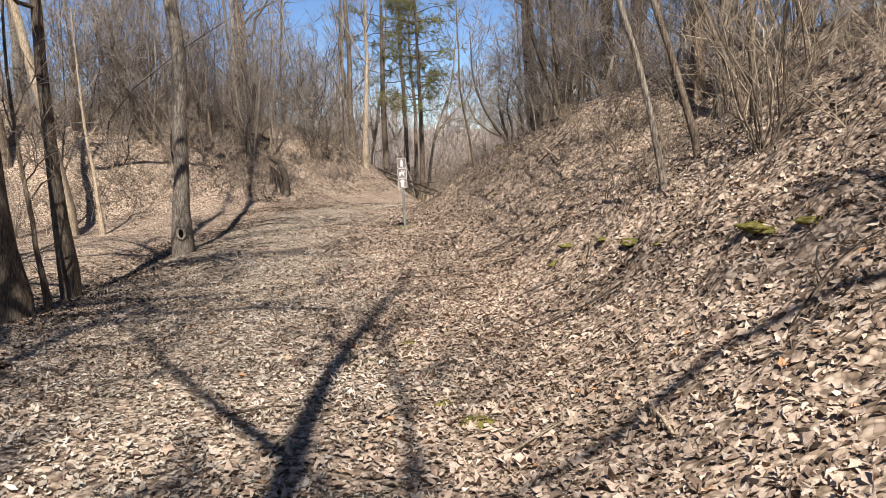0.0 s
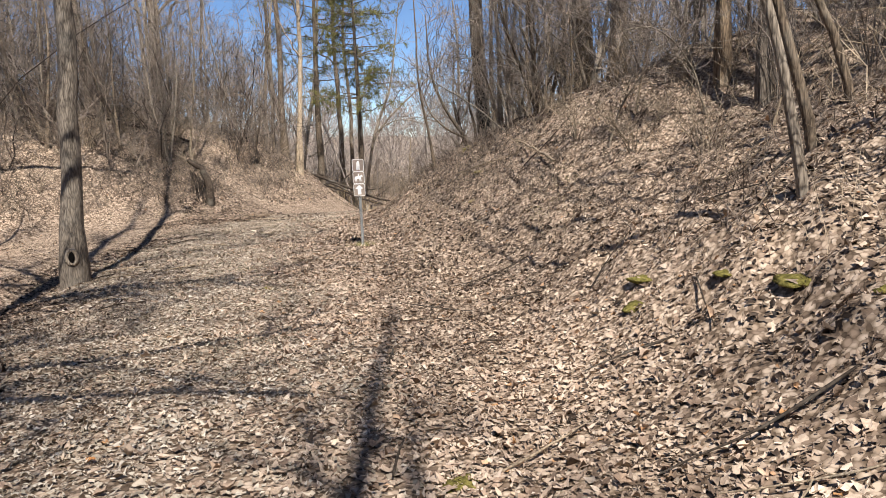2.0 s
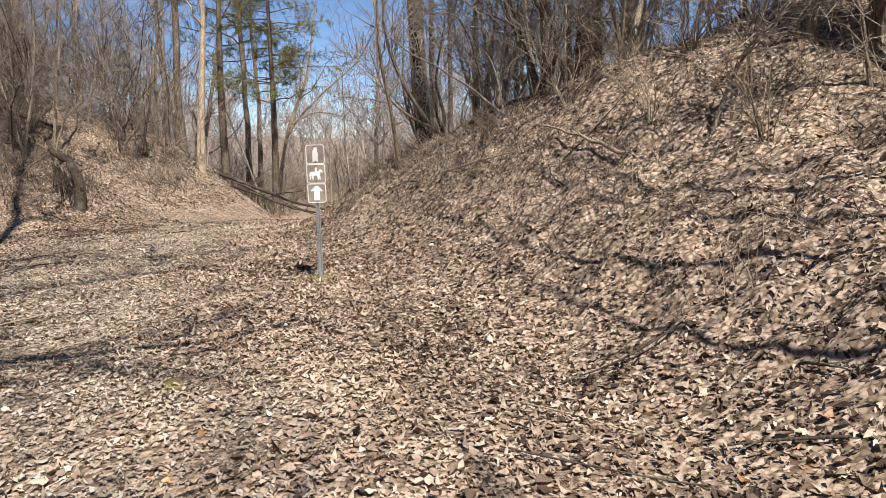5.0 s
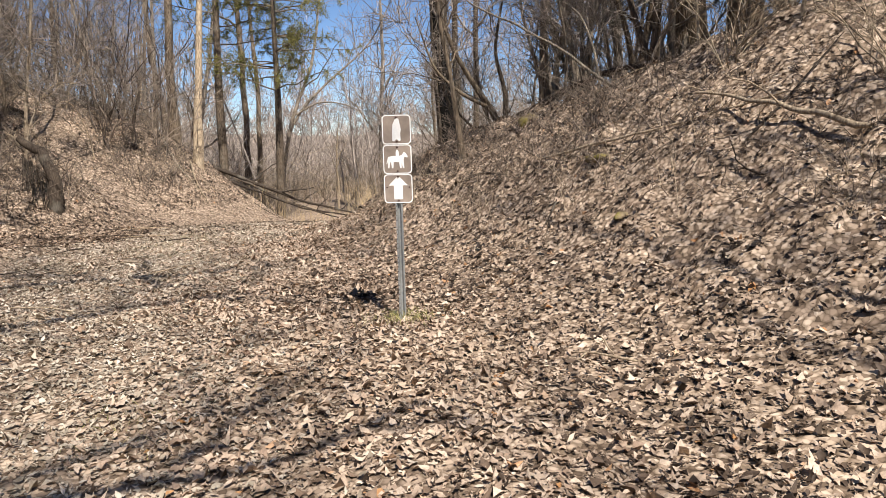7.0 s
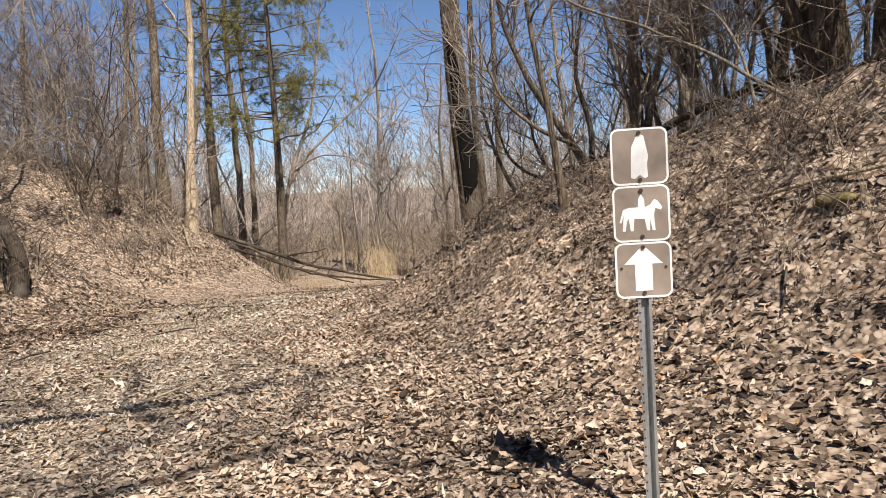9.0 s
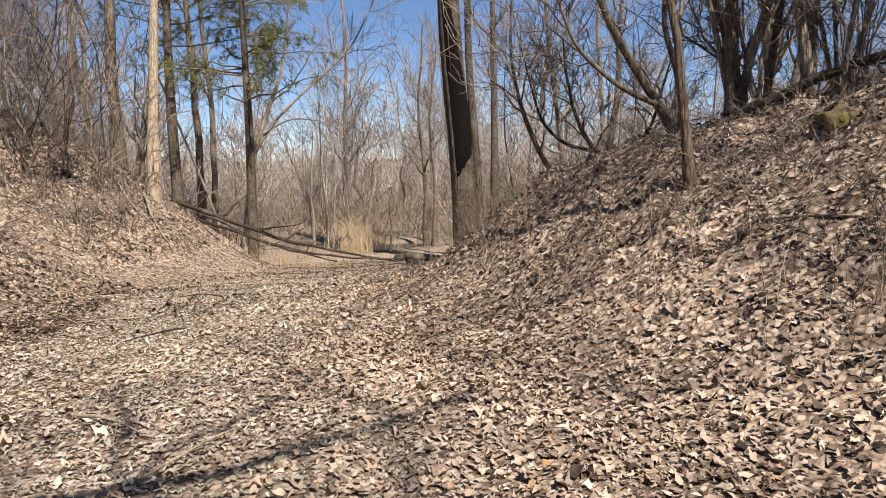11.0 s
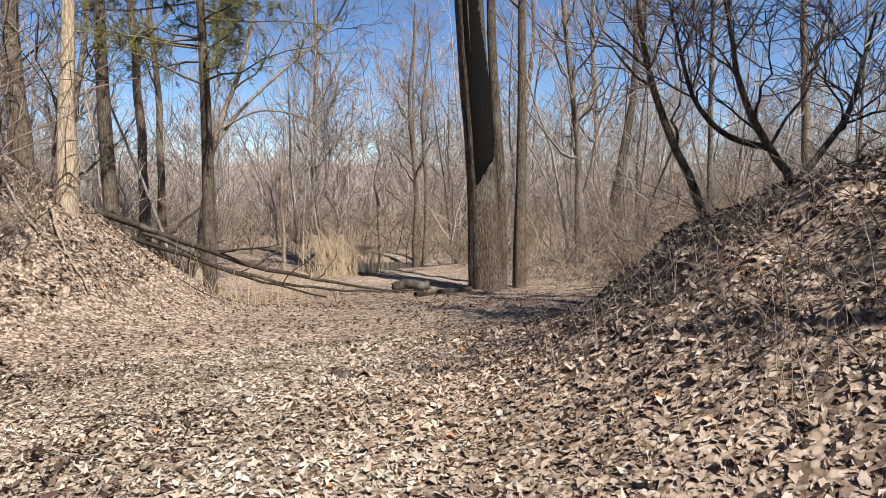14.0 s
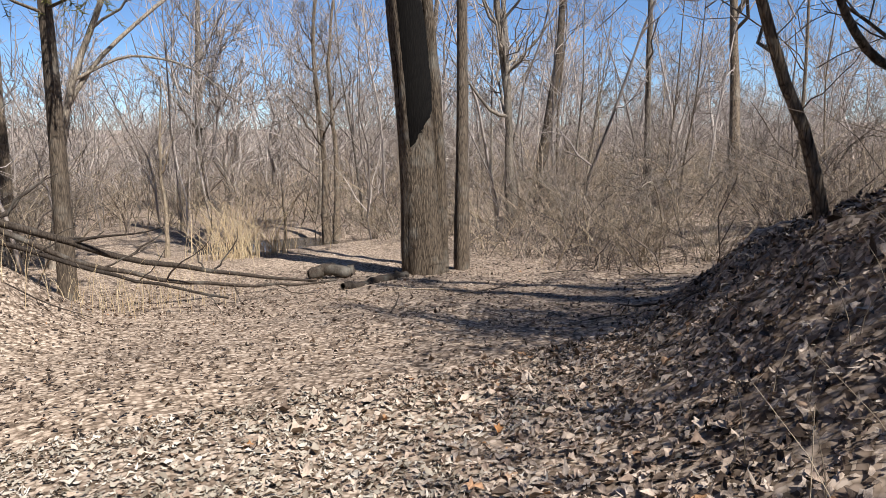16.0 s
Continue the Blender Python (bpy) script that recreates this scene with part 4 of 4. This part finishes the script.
            pts.append((cx + r * math.cos(a), cz + r * math.sin(a)))
    return pts


def slab(pts, y0, y1, cz):
    """A flat shape in x and z, from y0 (front) to y1 (back)."""
    bm = bmesh.new()
    front = [bm.verts.new((x, y0, z + cz)) for x, z in pts]
    back = [bm.verts.new((x, y1, z + cz)) for x, z in pts]
    bm.faces.new(front)
    bm.faces.new(back[::-1])
    n = len(pts)
    for i in range(n):
        bm.faces.new((front[i], front[(i + 1) % n], back[(i + 1) % n], back[i]))
    bmesh.ops.recalc_face_normals(bm, faces=bm.faces)
    return bm


def ring(outer, inner, y0, y1, cz):
    bm = bmesh.new()
    n = len(outer)
    rows = [[bm.verts.new((x, y, z + cz)) for x, z in pts] for pts, y in ((outer, y1), (outer, y0), (inner, y0), (inner, y1))]
    for a, b in zip(rows, rows[1:]):
        for i in range(n):
            bm.faces.new((a[i], a[(i + 1) % n], b[(i + 1) % n], b[i]))
    bmesh.ops.recalc_face_normals(bm, faces=bm.faces)
    return bm


def disc(r, x, z, y0, y1, n=10):
    return slab([(x + r * math.cos(6.2832 * i / n), r * math.sin(6.2832 * i / n)) for i in range(n)], y0, y1, z)


sign = new("trail_sign")
tagged(sign, "three stacked brown trail sign plates on a galvanised post", "sign")
W = 0.229
bm = bmesh.new()
profile = [(-0.028, -0.004), (-0.016, -0.004), (-0.010, 0.022), (0.010, 0.022), (0.016, -0.004), (0.028, -0.004), (0.028, -0.0005), (0.0185, -0.0005), (0.0125, 0.0255), (-0.0125, 0.0255), (-0.0185, -0.0005), (-0.028, -0.0005)]
lower = [bm.verts.new((x, y + 0.006, -0.35)) for x, y in profile]
upper = [bm.verts.new((x, y + 0.006, 1.63)) for x, y in profile]
for i in range(len(profile)):
    j = (i + 1) % len(profile)
    bm.faces.new((lower[i], lower[j], upper[j], upper[i]))
bm.faces.new(upper)
bmesh.ops.recalc_face_normals(bm, faces=bm.faces)
post = bm_part("post", bm, GALV, sign, "galvanised steel channel post with punched holes")
for i in range(24):
    bm_part("hole", disc(0.0042, -0.022, 0.93 - i * 0.0254 * 1.5, 0.0012, 0.0018, 8), BOLT, post)
arrow = [(-0.035, -0.085), (0.035, -0.085), (0.035, 0.025), (0.078, 0.025), (0.012, 0.092), (-0.012, 0.092), (-0.078, 0.025), (-0.035, 0.025)]
upright = [(-0.036, -0.086), (-0.02, -0.09), (0.0, -0.075), (0.02, -0.09), (0.032, -0.084), (0.03, -0.03), (0.036, 0.0), (0.026, 0.05), (0.02, 0.082), (0.004, 0.09), (-0.012, 0.078), (-0.03, 0.04), (-0.034, -0.01)]
broad = [(-0.078, -0.07), (-0.066, -0.07), (-0.06, -0.03), (-0.052, -0.018), (-0.046, -0.07), (-0.034, -0.07), (-0.03, -0.02), (0.012, -0.022), (0.02, -0.07), (0.032, -0.07), (0.034, -0.025), (0.042, -0.07), (0.054, -0.07), (0.05, -0.005), (0.056, 0.02), (0.078, 0.012), (0.084, 0.022), (0.066, 0.05), (0.052, 0.056), (0.036, 0.034), (0.014, 0.026), (0.012, 0.06), (0.0, 0.078), (-0.012, 0.06), (-0.012, 0.026), (-0.05, 0.026), (-0.074, 0.018), (-0.09, -0.035), (-0.082, -0.035), (-0.072, -0.005)]
for z, shape, text in ((1.533, upright, "brown square plate with a tall white mark"), (1.301, broad, "brown square plate with a broad white mark"), (1.069, arrow, "brown square plate with a white arrow pointing up")):
    plate = bm_part("plate", slab(outline(W, W, 0.032), -0.003, 0.0, z), SIGN_BROWN, sign, text)
    bm_part("border", ring(outline(W, W, 0.032), outline(W - 0.016, W - 0.016, 0.025), -0.0036, -0.0029, z), SIGN_WHITE, plate)
    bm_part("mark", slab(shape, -0.0037, -0.0029, z), SIGN_WHITE, plate)
    for dz in (0.094, -0.094):
        bm_part("bolt", disc(0.0085, 0, z + dz, -0.009, -0.003), BOLT, plate)
    if shape is arrow:
        for dx in (-0.09, 0.09):
            bm_part("rivet", disc(0.006, dx, z + 0.01, -0.006, -0.003, 8), BOLT, plate)
sign.matrix_basis = pose(0, 14.25, land_at(0, 14.25), 0, -0.7, -14)

# ---- fallen wood, stones ----
def log(name, label, knots, r0, r1, mat, seed, branches=0, blen=0.8, k=16):
    rng = np.random.default_rng(seed)
    x0, y0 = knots[0][0], knots[0][1]
    z0 = land_at(x0, y0)
    root = new(name)
    tagged(root, label, "log" if r0 > 0.03 else "stick")
    spine = one_line([(x - x0, y - y0, land_at(x, y) + dz - z0) for x, y, dz in knots], k)
    spine += wobble(rng, 1, k, min(r0, 0.06) * 0.4)[0]
    rad = np.linspace(r0, r1, k)
    rad[0] *= 0.6
    part("stem", tubes(spine[None], rad[None], 8), mat, root)
    if branches:
        B, BR = sprout(rng, spine[None], rad[None], branches, 0.3, 1.0, blen, 6, 0.1, 0.5, 0.3, 0.1)
        for line, r in zip(B, BR):
            part("branch", tubes(line[None], np.maximum(r, 0.005)[None], 5), mat, root)
    root.matrix_basis = pose(x0, y0, z0)
    return root


def sloped(places):
    """Knots given by their true height, as heights over the land."""
    return [(x, y, z - land_at(x, y)) for x, y, z in places]


log("fallen_tree", "long thin fallen trunk sloping from the bank to the track", sloped([(-5.6, 32.1, 0.95), (-4.4, 32.5, 0.6), (-3.2, 32.65, 0.12), (-2.1, 32.7, -0.36), (-0.9, 32.8, -0.8), (0.6, 33.3, -1.12), (1.6, 33.6, -1.36)]), 0.075, 0.022, WOOD_DEAD, 201, 8, 1.3)
log("fallen_tree", "second thin fallen trunk beside a longer one", sloped([(-4.6, 32.2, 0.45), (-3.4, 32.0, -0.05), (-2.3, 31.8, -0.5), (-1.2, 31.6, -0.95), (-0.4, 31.4, -1.15)]), 0.045, 0.016, WOOD_DEAD, 202, 4, 0.9)
log("fallen_tree", "third thin fallen trunk crossing two others", sloped([(-3.6, 32.5, 0.2), (-2.3, 32.3, -0.45), (-0.9, 32.2, -0.95), (0.4, 32.3, -1.2), (1.5, 32.6, -1.28)]), 0.045, 0.015, WOOD_DEAD, 203, 4, 0.9)
log("log", "dark rotten log lying against the massive tree", [(1.5, 32.2, 0.06), (2.2, 32.7, 0.08), (3.1, 33.3, 0.1)], 0.085, 0.07, WOOD_DEAD, 204)
log("log", "short dark rotten log beside the track", [(1.6, 34.6, 0.1), (2.5, 34.4, 0.12)], 0.13, 0.11, WOOD_DEAD, 205)
stump = log("stump", "bent rotten trunk with hanging roots at the foot of the bank", [(-6.25, 24.35, -0.2), (-6.22, 24.38, 0.3), (-6.35, 24.42, 0.75), (-6.62, 24.5, 1.02), (-6.95, 24.6, 1.08)], 0.17, 0.07, WOOD_DEAD, 206)
rq = np.random.default_rng(219)
for i in range(14):
    u = rq.uniform(0.1, 1)
    top = Vector((-0.1 - 0.6 * u ** 1.5, 0.05 + 0.2 * u, 0.35 + 0.75 * u ** 0.6))
    foot = Vector((top.x + rq.normal(0.12, 0.12), top.y - rq.uniform(0.1, 0.35), 0.0))
    foot.z = land_at(-6.25 + foot.x, 24.35 + foot.y) - land_at(-6.25, 24.35) - 0.05
    mid = (top + foot) / 2 + Vector((rq.normal(0.05, 0.05), -0.06, 0.05))
    part("root", tubes(one_line([top, mid, foot], 7)[None], np.linspace(0.022, 0.008, 7)[None], 5), WOOD_DEAD, stump)
log("log", "fallen limb lying along the bank", [(-11.5, 27.0, 0.1), (-9.8, 27.3, 0.12), (-8.0, 28.0, 0.1)], 0.09, 0.05, WOOD_DEAD, 207)
log("branch", "long dead branch on the leafy bank", [(1.9, 16.9, 0.08), (2.7, 15.6, 0.1), (3.5, 14.6, 0.12)], 0.018, 0.01, BARK_PALE, 208, 2, 0.4)
log("branch", "bleached forked branch high on the leafy bank", [(3.6, 13.6, 0.1), (3.3, 14.6, 0.2), (3.1, 15.4, 0.25)], 0.03, 0.012, BARK_PALE, 209, 4, 0.5)
log("log", "dark fallen trunk on top of the mound", [(2.6, 22.6, 0.2), (3.6, 21.9, 0.22), (4.8, 21.2, 0.22)], 0.1, 0.08, WOOD_DEAD, 211, 3, 1.0)
log("branch", "dead stick lying on the leafy track", [(-3.6, 12.5, 0.02), (-3.0, 13.1, 0.03), (-2.5, 13.3, 0.02)], 0.025, 0.012, WOOD_DEAD, 212, 1, 0.3)
log("log", "short broken piece of wood among the leaves", [(-1.42, 24.2, 0.05), (-1.22, 24.0, 0.06)], 0.05, 0.04, WOOD_DEAD, 213, 0)
log("branch", "long bleached branch arching out from the leafy bank", sloped([(3.25, 17.3, 1.9), (2.95, 17.5, 2.12), (2.78, 17.62, 2.29), (2.56, 17.77, 2.48), (2.07, 18.2, 2.86), (1.7, 18.59, 3.07), (1.08, 19.15, 3.59), (0.5, 19.7, 4.0)]), 0.022, 0.008, BARK_GREY, 214, 9, 0.7, 26)
log("branch", "dark fallen limb along the crest of the bank", [(2.5, 20.2, 0.15), (2.9, 19.4, 0.3), (3.5, 18.7, 0.3), (4.2, 18.2, 0.2)], 0.06, 0.03, WOOD_DEAD, 215, 6, 0.9)
log("branch", "pale dead branch lying on the far bank", [(-6.6, 25.6, 0.1), (-7.3, 25.9, 0.2), (-8.1, 26.2, 0.25)], 0.03, 0.012, BARK_PALE, 216, 4, 0.6)
log("branch", "heap of dead branches below the pale tree", [(-4.6, 30.0, 0.15), (-4.3, 29.2, 0.12), (-3.9, 28.5, 0.1)], 0.03, 0.01, BARK_PALE, 217, 8, 0.8)
log("branch", "grey dead branch below the pale tree", [(-5.3, 30.0, 0.2), (-4.7, 29.3, 0.15), (-4.2, 29.0, 0.1)], 0.025, 0.01, BARK_GREY, 218, 7, 0.7)
rs = np.random.default_rng(31)
for x, y in random_places(150, -8.5, 5.5, 0.5, 31, 32, 0.5, lambda x, y: x > 0.8 or x < -2.6):
    a, ln = rs.uniform(0, 6.283), rs.uniform(0.3, 1.1)
    log("stick", "thin dead stick lying on the fallen leaves", [(x, y, 0.03), (x + math.cos(a) * ln / 2, y + math.sin(a) * ln / 2, 0.06), (x + math.cos(a) * ln, y + math.sin(a) * ln, 0.04)], rs.uniform(0.006, 0.014), 0.004, WOOD_DEAD if rs.random() < 0.6 else BARK_PALE, int(rs.integers(1e6)), 2, 0.2, 7)


def stone(x, y, size, seed, label, mat, name="stone", flat=0.6, lift=0.0):
    bm = bmesh.new()
    bmesh.ops.create_icosphere(bm, subdivisions=3, radius=1)
    for v in bm.verts:
        n = noise.noise(v.co * 1.3 + Vector((seed, 0, 0))) * 0.45 + noise.noise(v.co * 3.5 + Vector((0, seed, 0))) * 0.2
        v.co = Vector((v.co.x, v.co.y * 0.8, v.co.z * flat)) * (1 + n) * size
    for f in bm.faces:
        f.smooth = True
    ob = bm_part(name, bm, mat)
    ob.matrix_basis = pose(x, y, land_at(x, y) + lift, 0, 0, seed * 77)
    return tagged(ob, label, name.split("_")[0])


stone(2.2, 18.3, 0.19, 1, "mossy yellow-brown stone on the mound", STONE, flat=0.6, lift=0.0)
stone(2.35, 16.0, 0.15, 2, "brown stone set in the leafy slope", STONE, flat=0.5, lift=-0.03)
stone(2.15, 14.9, 0.1, 3, "flat mossy stone set in the leafy slope", STONE, flat=0.4, lift=-0.01)
stone(-0.95, 10.7, 0.11, 4, "small pale flat stone among leaves", STONE, flat=0.3)
for i, (x, y, s) in enumerate(((4.45, 3.2, 0.2), (3.3, 6.85, 0.16), (3.2, 6.5, 0.2), (2.46, 1.86, 0.15), (1.67, 4.15, 0.14), (3.9, 5.3, 0.2), (4.1, 4.6, 0.16), (2.2, 2.3, 0.1), (4.75, 2.9, 0.18), (3.65, 5.9, 0.12))):
    stone(x, y, s * 0.8, 20 + i, "low yellow-green moss cushion among dead leaves", MOSS, "moss_cushion", 0.24, -0.006)

# ---- reeds, weeds, pond ----
pond = part("water", (np.array([(2.4 + 3.2 * math.cos(a), 42.3 + 1.7 * math.sin(a), -2.05) for a in np.arange(24) / 24 * 6.2832] + [(2.4, 42.3, -2.05)]), np.array([(i, (i + 1) % 24, 24) for i in range(24)])), WATER)
tagged(pond, "small pool of still muddy water", "water", kind="structure")


def blades(seed, at, height, r, lean=0.12):
    rng = np.random.default_rng(seed)
    n, u = len(at), np.linspace(0, 1, 4)
    ht = height * rng.uniform(0.5, 1.1, n)
    P = np.zeros((n, 4, 3))
    d = rng.normal(0, lean, (n, 2)) * ht[:, None]
    P[:, :, :2] = at[:, None, :] + d[:, None, :] * (u ** 1.8)[None, :, None]
    P[:, :, 2] = land(at[:, 0], at[:, 1])[:, None] - 0.03 + ht[:, None] * u[None]
    return tubes(P, r * (1 - 0.75 * u)[None] * np.ones((n, 1)), 3)


rr = np.random.default_rng(41)
tagged(part("reeds", blades(41, np.stack([rr.normal(1.3, 0.6, 240), rr.normal(39.2, 0.3, 240)], 1), 1.45, 0.007, 0.45), STRAW), "clump of tall straw-coloured reeds by the pool", "reeds", kind="stuff")
tagged(part("dry_grass", blades(43, np.concatenate([np.stack([rr.normal(-2.0, 0.5, 70), rr.normal(32.0, 0.6, 70)], 1), np.stack([rr.normal(-1.0, 0.6, 50), rr.normal(33.2, 0.5, 50)], 1)]), 0.7, 0.004, 0.25), STRAW), "dry straw-coloured grass at the foot of the bank", "grass", kind="stuff")
tagged(part("grass_tuft", blades(44, np.stack([rr.normal(0, 0.13, 160), rr.normal(14.2, 0.11, 160)], 1), 0.12, 0.003, 0.4), GRASS), "small tuft of winter grass round the post", "grass", kind="stuff")
green = np.concatenate([np.stack([rr.normal(x, 0.22, 90), rr.normal(y, 0.2, 90)], 1) for x, y in ((-2.9, 21.6), (-3.3, 20.2), (-2.7, 18.9), (1.5, 3.4), (-1.6, 12.6), (3.6, 13.1), (3.2, 12.2))])
tagged(part("grass", blades(47, green, 0.07, 0.003, 0.7), GRASS), "thin yellow-green winter grass showing through the leaves", "grass", kind="stuff")
weeds = np.concatenate([np.stack([rr.normal(x, 0.28, 26), rr.normal(y, 0.28, 26)], 1) for x, y in ((0.5, 19.3), (0.3, 21.0), (0.2, 22.3), (0.9, 18.1), (2.9, 14.8), (1.2, 16.9), (3.3, 10.6), (4.4, 5.4), (4.9, 9.3), (3.2, 13.2), (0.75, 22.9), (2.1, 15.6))])
tagged(part("dry_weeds", blades(45, weeds, 0.55, 0.003, 0.35), TWIG_TAN), "thin dry weed stems on the leafy slope", "weeds", kind="stuff")

briars = np.concatenate([np.stack([rr.normal(x, 0.3, 70), rr.normal(y, 0.35, 70)], 1) for x, y in ((0.8, 19.6), (1.1, 20.6), (0.5, 21.4), (1.3, 18.6), (1.6, 17.4), (2.3, 16.6), (3.0, 15.2), (0.9, 22.2), (3.6, 13.6), (1.9, 18.6), (2.7, 17.2), (1.7, 20.0))])
tagged(part("briars", thicket(46, briars, 0.4, 0.0035, 1.2), TWIG_DARK), "dark tangled briars among the leaves of the mound", "briars", kind="stuff")

# ---- fallen leaves ----
LOBES = {10: np.array([1.0, 0.62, 0.95, 0.5, 0.72, 0.42, 0.72, 0.5, 0.95, 0.62]), 6: np.array([1.05, 0.66, 0.5, 0.85, 0.5, 0.66])}


def leaf_shape(rng, n, k=10):
    """n lobed, curled leaves about the origin, 1 m across: verts (n, k + 1, 3)."""
    a = np.arange(k) / k * 2 * math.pi
    r = LOBES[k][None] * rng.uniform(0.7, 1.2, (n, k)) * 0.5
    x, y = r * np.cos(a), r * np.sin(a) * rng.uniform(0.4, 1.1, (n, 1))
    curl, fold = rng.normal(0.25, 0.9, (n, 1)), rng.normal(0.25, 0.55, (n, 1))
    z = curl * x * x + fold * np.abs(y) + rng.normal(0, 0.07, (n, k))
    return np.concatenate([np.zeros((n, 1, 3)), np.stack([x, y, z], axis=-1)], axis=1)


def leaf_faces(k):
    return np.array([(0, i + 1, (i + 1) % k + 1) for i in range(k)])


def lay_leaves(seed, at, size_lo, size_hi, k, slope_tilt=0.34):
    rng = np.random.default_rng(seed)
    n = len(at)
    bank = np.clip((at[:, 0] - track_x(at[:, 1]) - 1.0) / 2.5, 0, 1)
    v = leaf_shape(rng, n, k) * ((rng.uniform(0, 1, n) ** 2.0 * (size_hi - size_lo) + size_lo) * (1 - 0.05 * bank))[:, None, None]
    tilt, az, yaw = np.abs(rng.normal(0, 1, n)) * (0.16 + (slope_tilt - 0.16) * bank), rng.uniform(0, 6.283, n), rng.uniform(0, 6.283, n)
    c, s = np.cos(yaw)[:, None], np.sin(yaw)[:, None]
    v = np.stack([v[..., 0] * c - v[..., 1] * s, v[..., 0] * s + v[..., 1] * c, v[..., 2]], axis=-1)
    h0 = land(at[:, 0], at[:, 1])
    e = 0.05
    gx_, gy_ = (land(at[:, 0] + e, at[:, 1]) - h0) / e, (land(at[:, 0], at[:, 1] + e) - h0) / e
    gx_, gy_ = gx_ + np.tan(np.clip(tilt, 0, 1.1)) * np.cos(az), gy_ + np.tan(np.clip(tilt, 0, 1.1)) * np.sin(az)
    ux = np.stack([np.ones(n), np.zeros(n), gx_], 1)
    ux /= np.linalg.norm(ux, axis=1, keepdims=True)
    nz = np.stack([-gx_, -gy_, np.ones(n)], 1)
    nz /= np.linalg.norm(nz, axis=1, keepdims=True)
    uy = np.cross(nz, ux)
    v = v[..., :1] * ux[:, None] + v[..., 1:2] * uy[:, None] + v[..., 2:] * nz[:, None]
    v[..., :2] += at[:, None, :]
    v[..., 2] += (h0 + 0.01 + np.abs(rng.normal(0, 0.006, n)))[:, None]
    f = (leaf_faces(k)[None] + (np.arange(n) * (k + 1))[:, None, None]).reshape(-1, 3)
    return v.reshape(-1, 3), f


TRACK = np.array([(2.7, -2.2), (1.4, 1.6), (0.1, 6.3), (-0.9, 10), (-1.4, 11.9), (-2.2, 14.2), (-2.3, 17), (-2.0, 21.5), (-1.0, 25)])


def track_x(y):
    return np.interp(y, TRACK[:, 1], TRACK[:, 0])


def leaf_places(seed, n, x0, x1, y0, y1, width):
    rng = np.random.default_rng(seed)
    at = np.stack([rng.uniform(x0, x1, n), rng.uniform(y0, y1, n)], 1)
    d = np.abs(at[:, 0] - track_x(at[:, 1]))
    return at[rng.uniform(0, 1, n) < 1 / (1 + (d / width) ** 2)]


near = leaf_places(301, 320000, -6.5, 6.0, -0.8, 26, 3.4)
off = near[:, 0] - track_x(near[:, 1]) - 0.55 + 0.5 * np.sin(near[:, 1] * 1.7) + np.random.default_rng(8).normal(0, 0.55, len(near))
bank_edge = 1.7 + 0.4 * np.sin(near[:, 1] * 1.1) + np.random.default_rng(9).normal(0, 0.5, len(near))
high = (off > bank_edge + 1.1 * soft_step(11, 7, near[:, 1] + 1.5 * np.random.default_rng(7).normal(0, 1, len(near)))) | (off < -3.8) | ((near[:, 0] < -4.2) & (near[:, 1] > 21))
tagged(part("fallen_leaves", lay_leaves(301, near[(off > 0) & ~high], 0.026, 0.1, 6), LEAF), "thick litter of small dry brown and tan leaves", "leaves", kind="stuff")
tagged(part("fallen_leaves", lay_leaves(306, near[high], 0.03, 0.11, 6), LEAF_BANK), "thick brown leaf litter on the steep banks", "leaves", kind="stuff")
tagged(part("fallen_leaves", lay_leaves(305, near[(off <= 0) & ~high], 0.022, 0.08, 6), CRUSHED), "crushed grey-tan leaf litter on the trodden track", "leaves", kind="stuff")
broad_ones = leaf_places(304, 52000, -6, 6.0, -0.8, 26, 2.6)
tagged(part("fallen_leaves", lay_leaves(304, broad_ones[broad_ones[:, 0] - track_x(broad_ones[:, 1]) > np.random.default_rng(6).uniform(-2.0, 2.6, len(broad_ones))], 0.055, 0.125, 10, 0.38), LEAF), "broad lobed dry leaves scattered over smaller ones", "leaves", kind="stuff")
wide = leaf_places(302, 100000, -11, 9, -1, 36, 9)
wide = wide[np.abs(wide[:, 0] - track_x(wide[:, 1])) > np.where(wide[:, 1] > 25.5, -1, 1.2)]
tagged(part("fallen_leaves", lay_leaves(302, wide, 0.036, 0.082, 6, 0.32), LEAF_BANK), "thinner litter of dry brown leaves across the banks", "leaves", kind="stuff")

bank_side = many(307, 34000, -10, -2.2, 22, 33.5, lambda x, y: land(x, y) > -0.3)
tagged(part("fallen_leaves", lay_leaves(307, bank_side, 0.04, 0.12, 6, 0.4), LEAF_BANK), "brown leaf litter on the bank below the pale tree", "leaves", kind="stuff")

# single large leaves that lie on top
rl = np.random.default_rng(303)
kinds = [mesh_of("leaf", leaf_shape(rl, 1)[0] * 0.15, leaf_faces(10), LEAF_ONE, False) for _ in range(8)]
for i, y in enumerate(np.linspace(0.8, 25, 290)):
    x = float(track_x(y)) + rl.uniform(-1.4, 2.4)
    ob = new("leaf", kinds[i % 8])
    ob.parent = ground
    ob.matrix_basis = pose(x, y, land_at(x, y) + 0.03, rl.normal(0, 14), rl.normal(0, 14), rl.uniform(0, 360)) @ Matrix.Scale(rl.uniform(0.45, 0.8), 4)
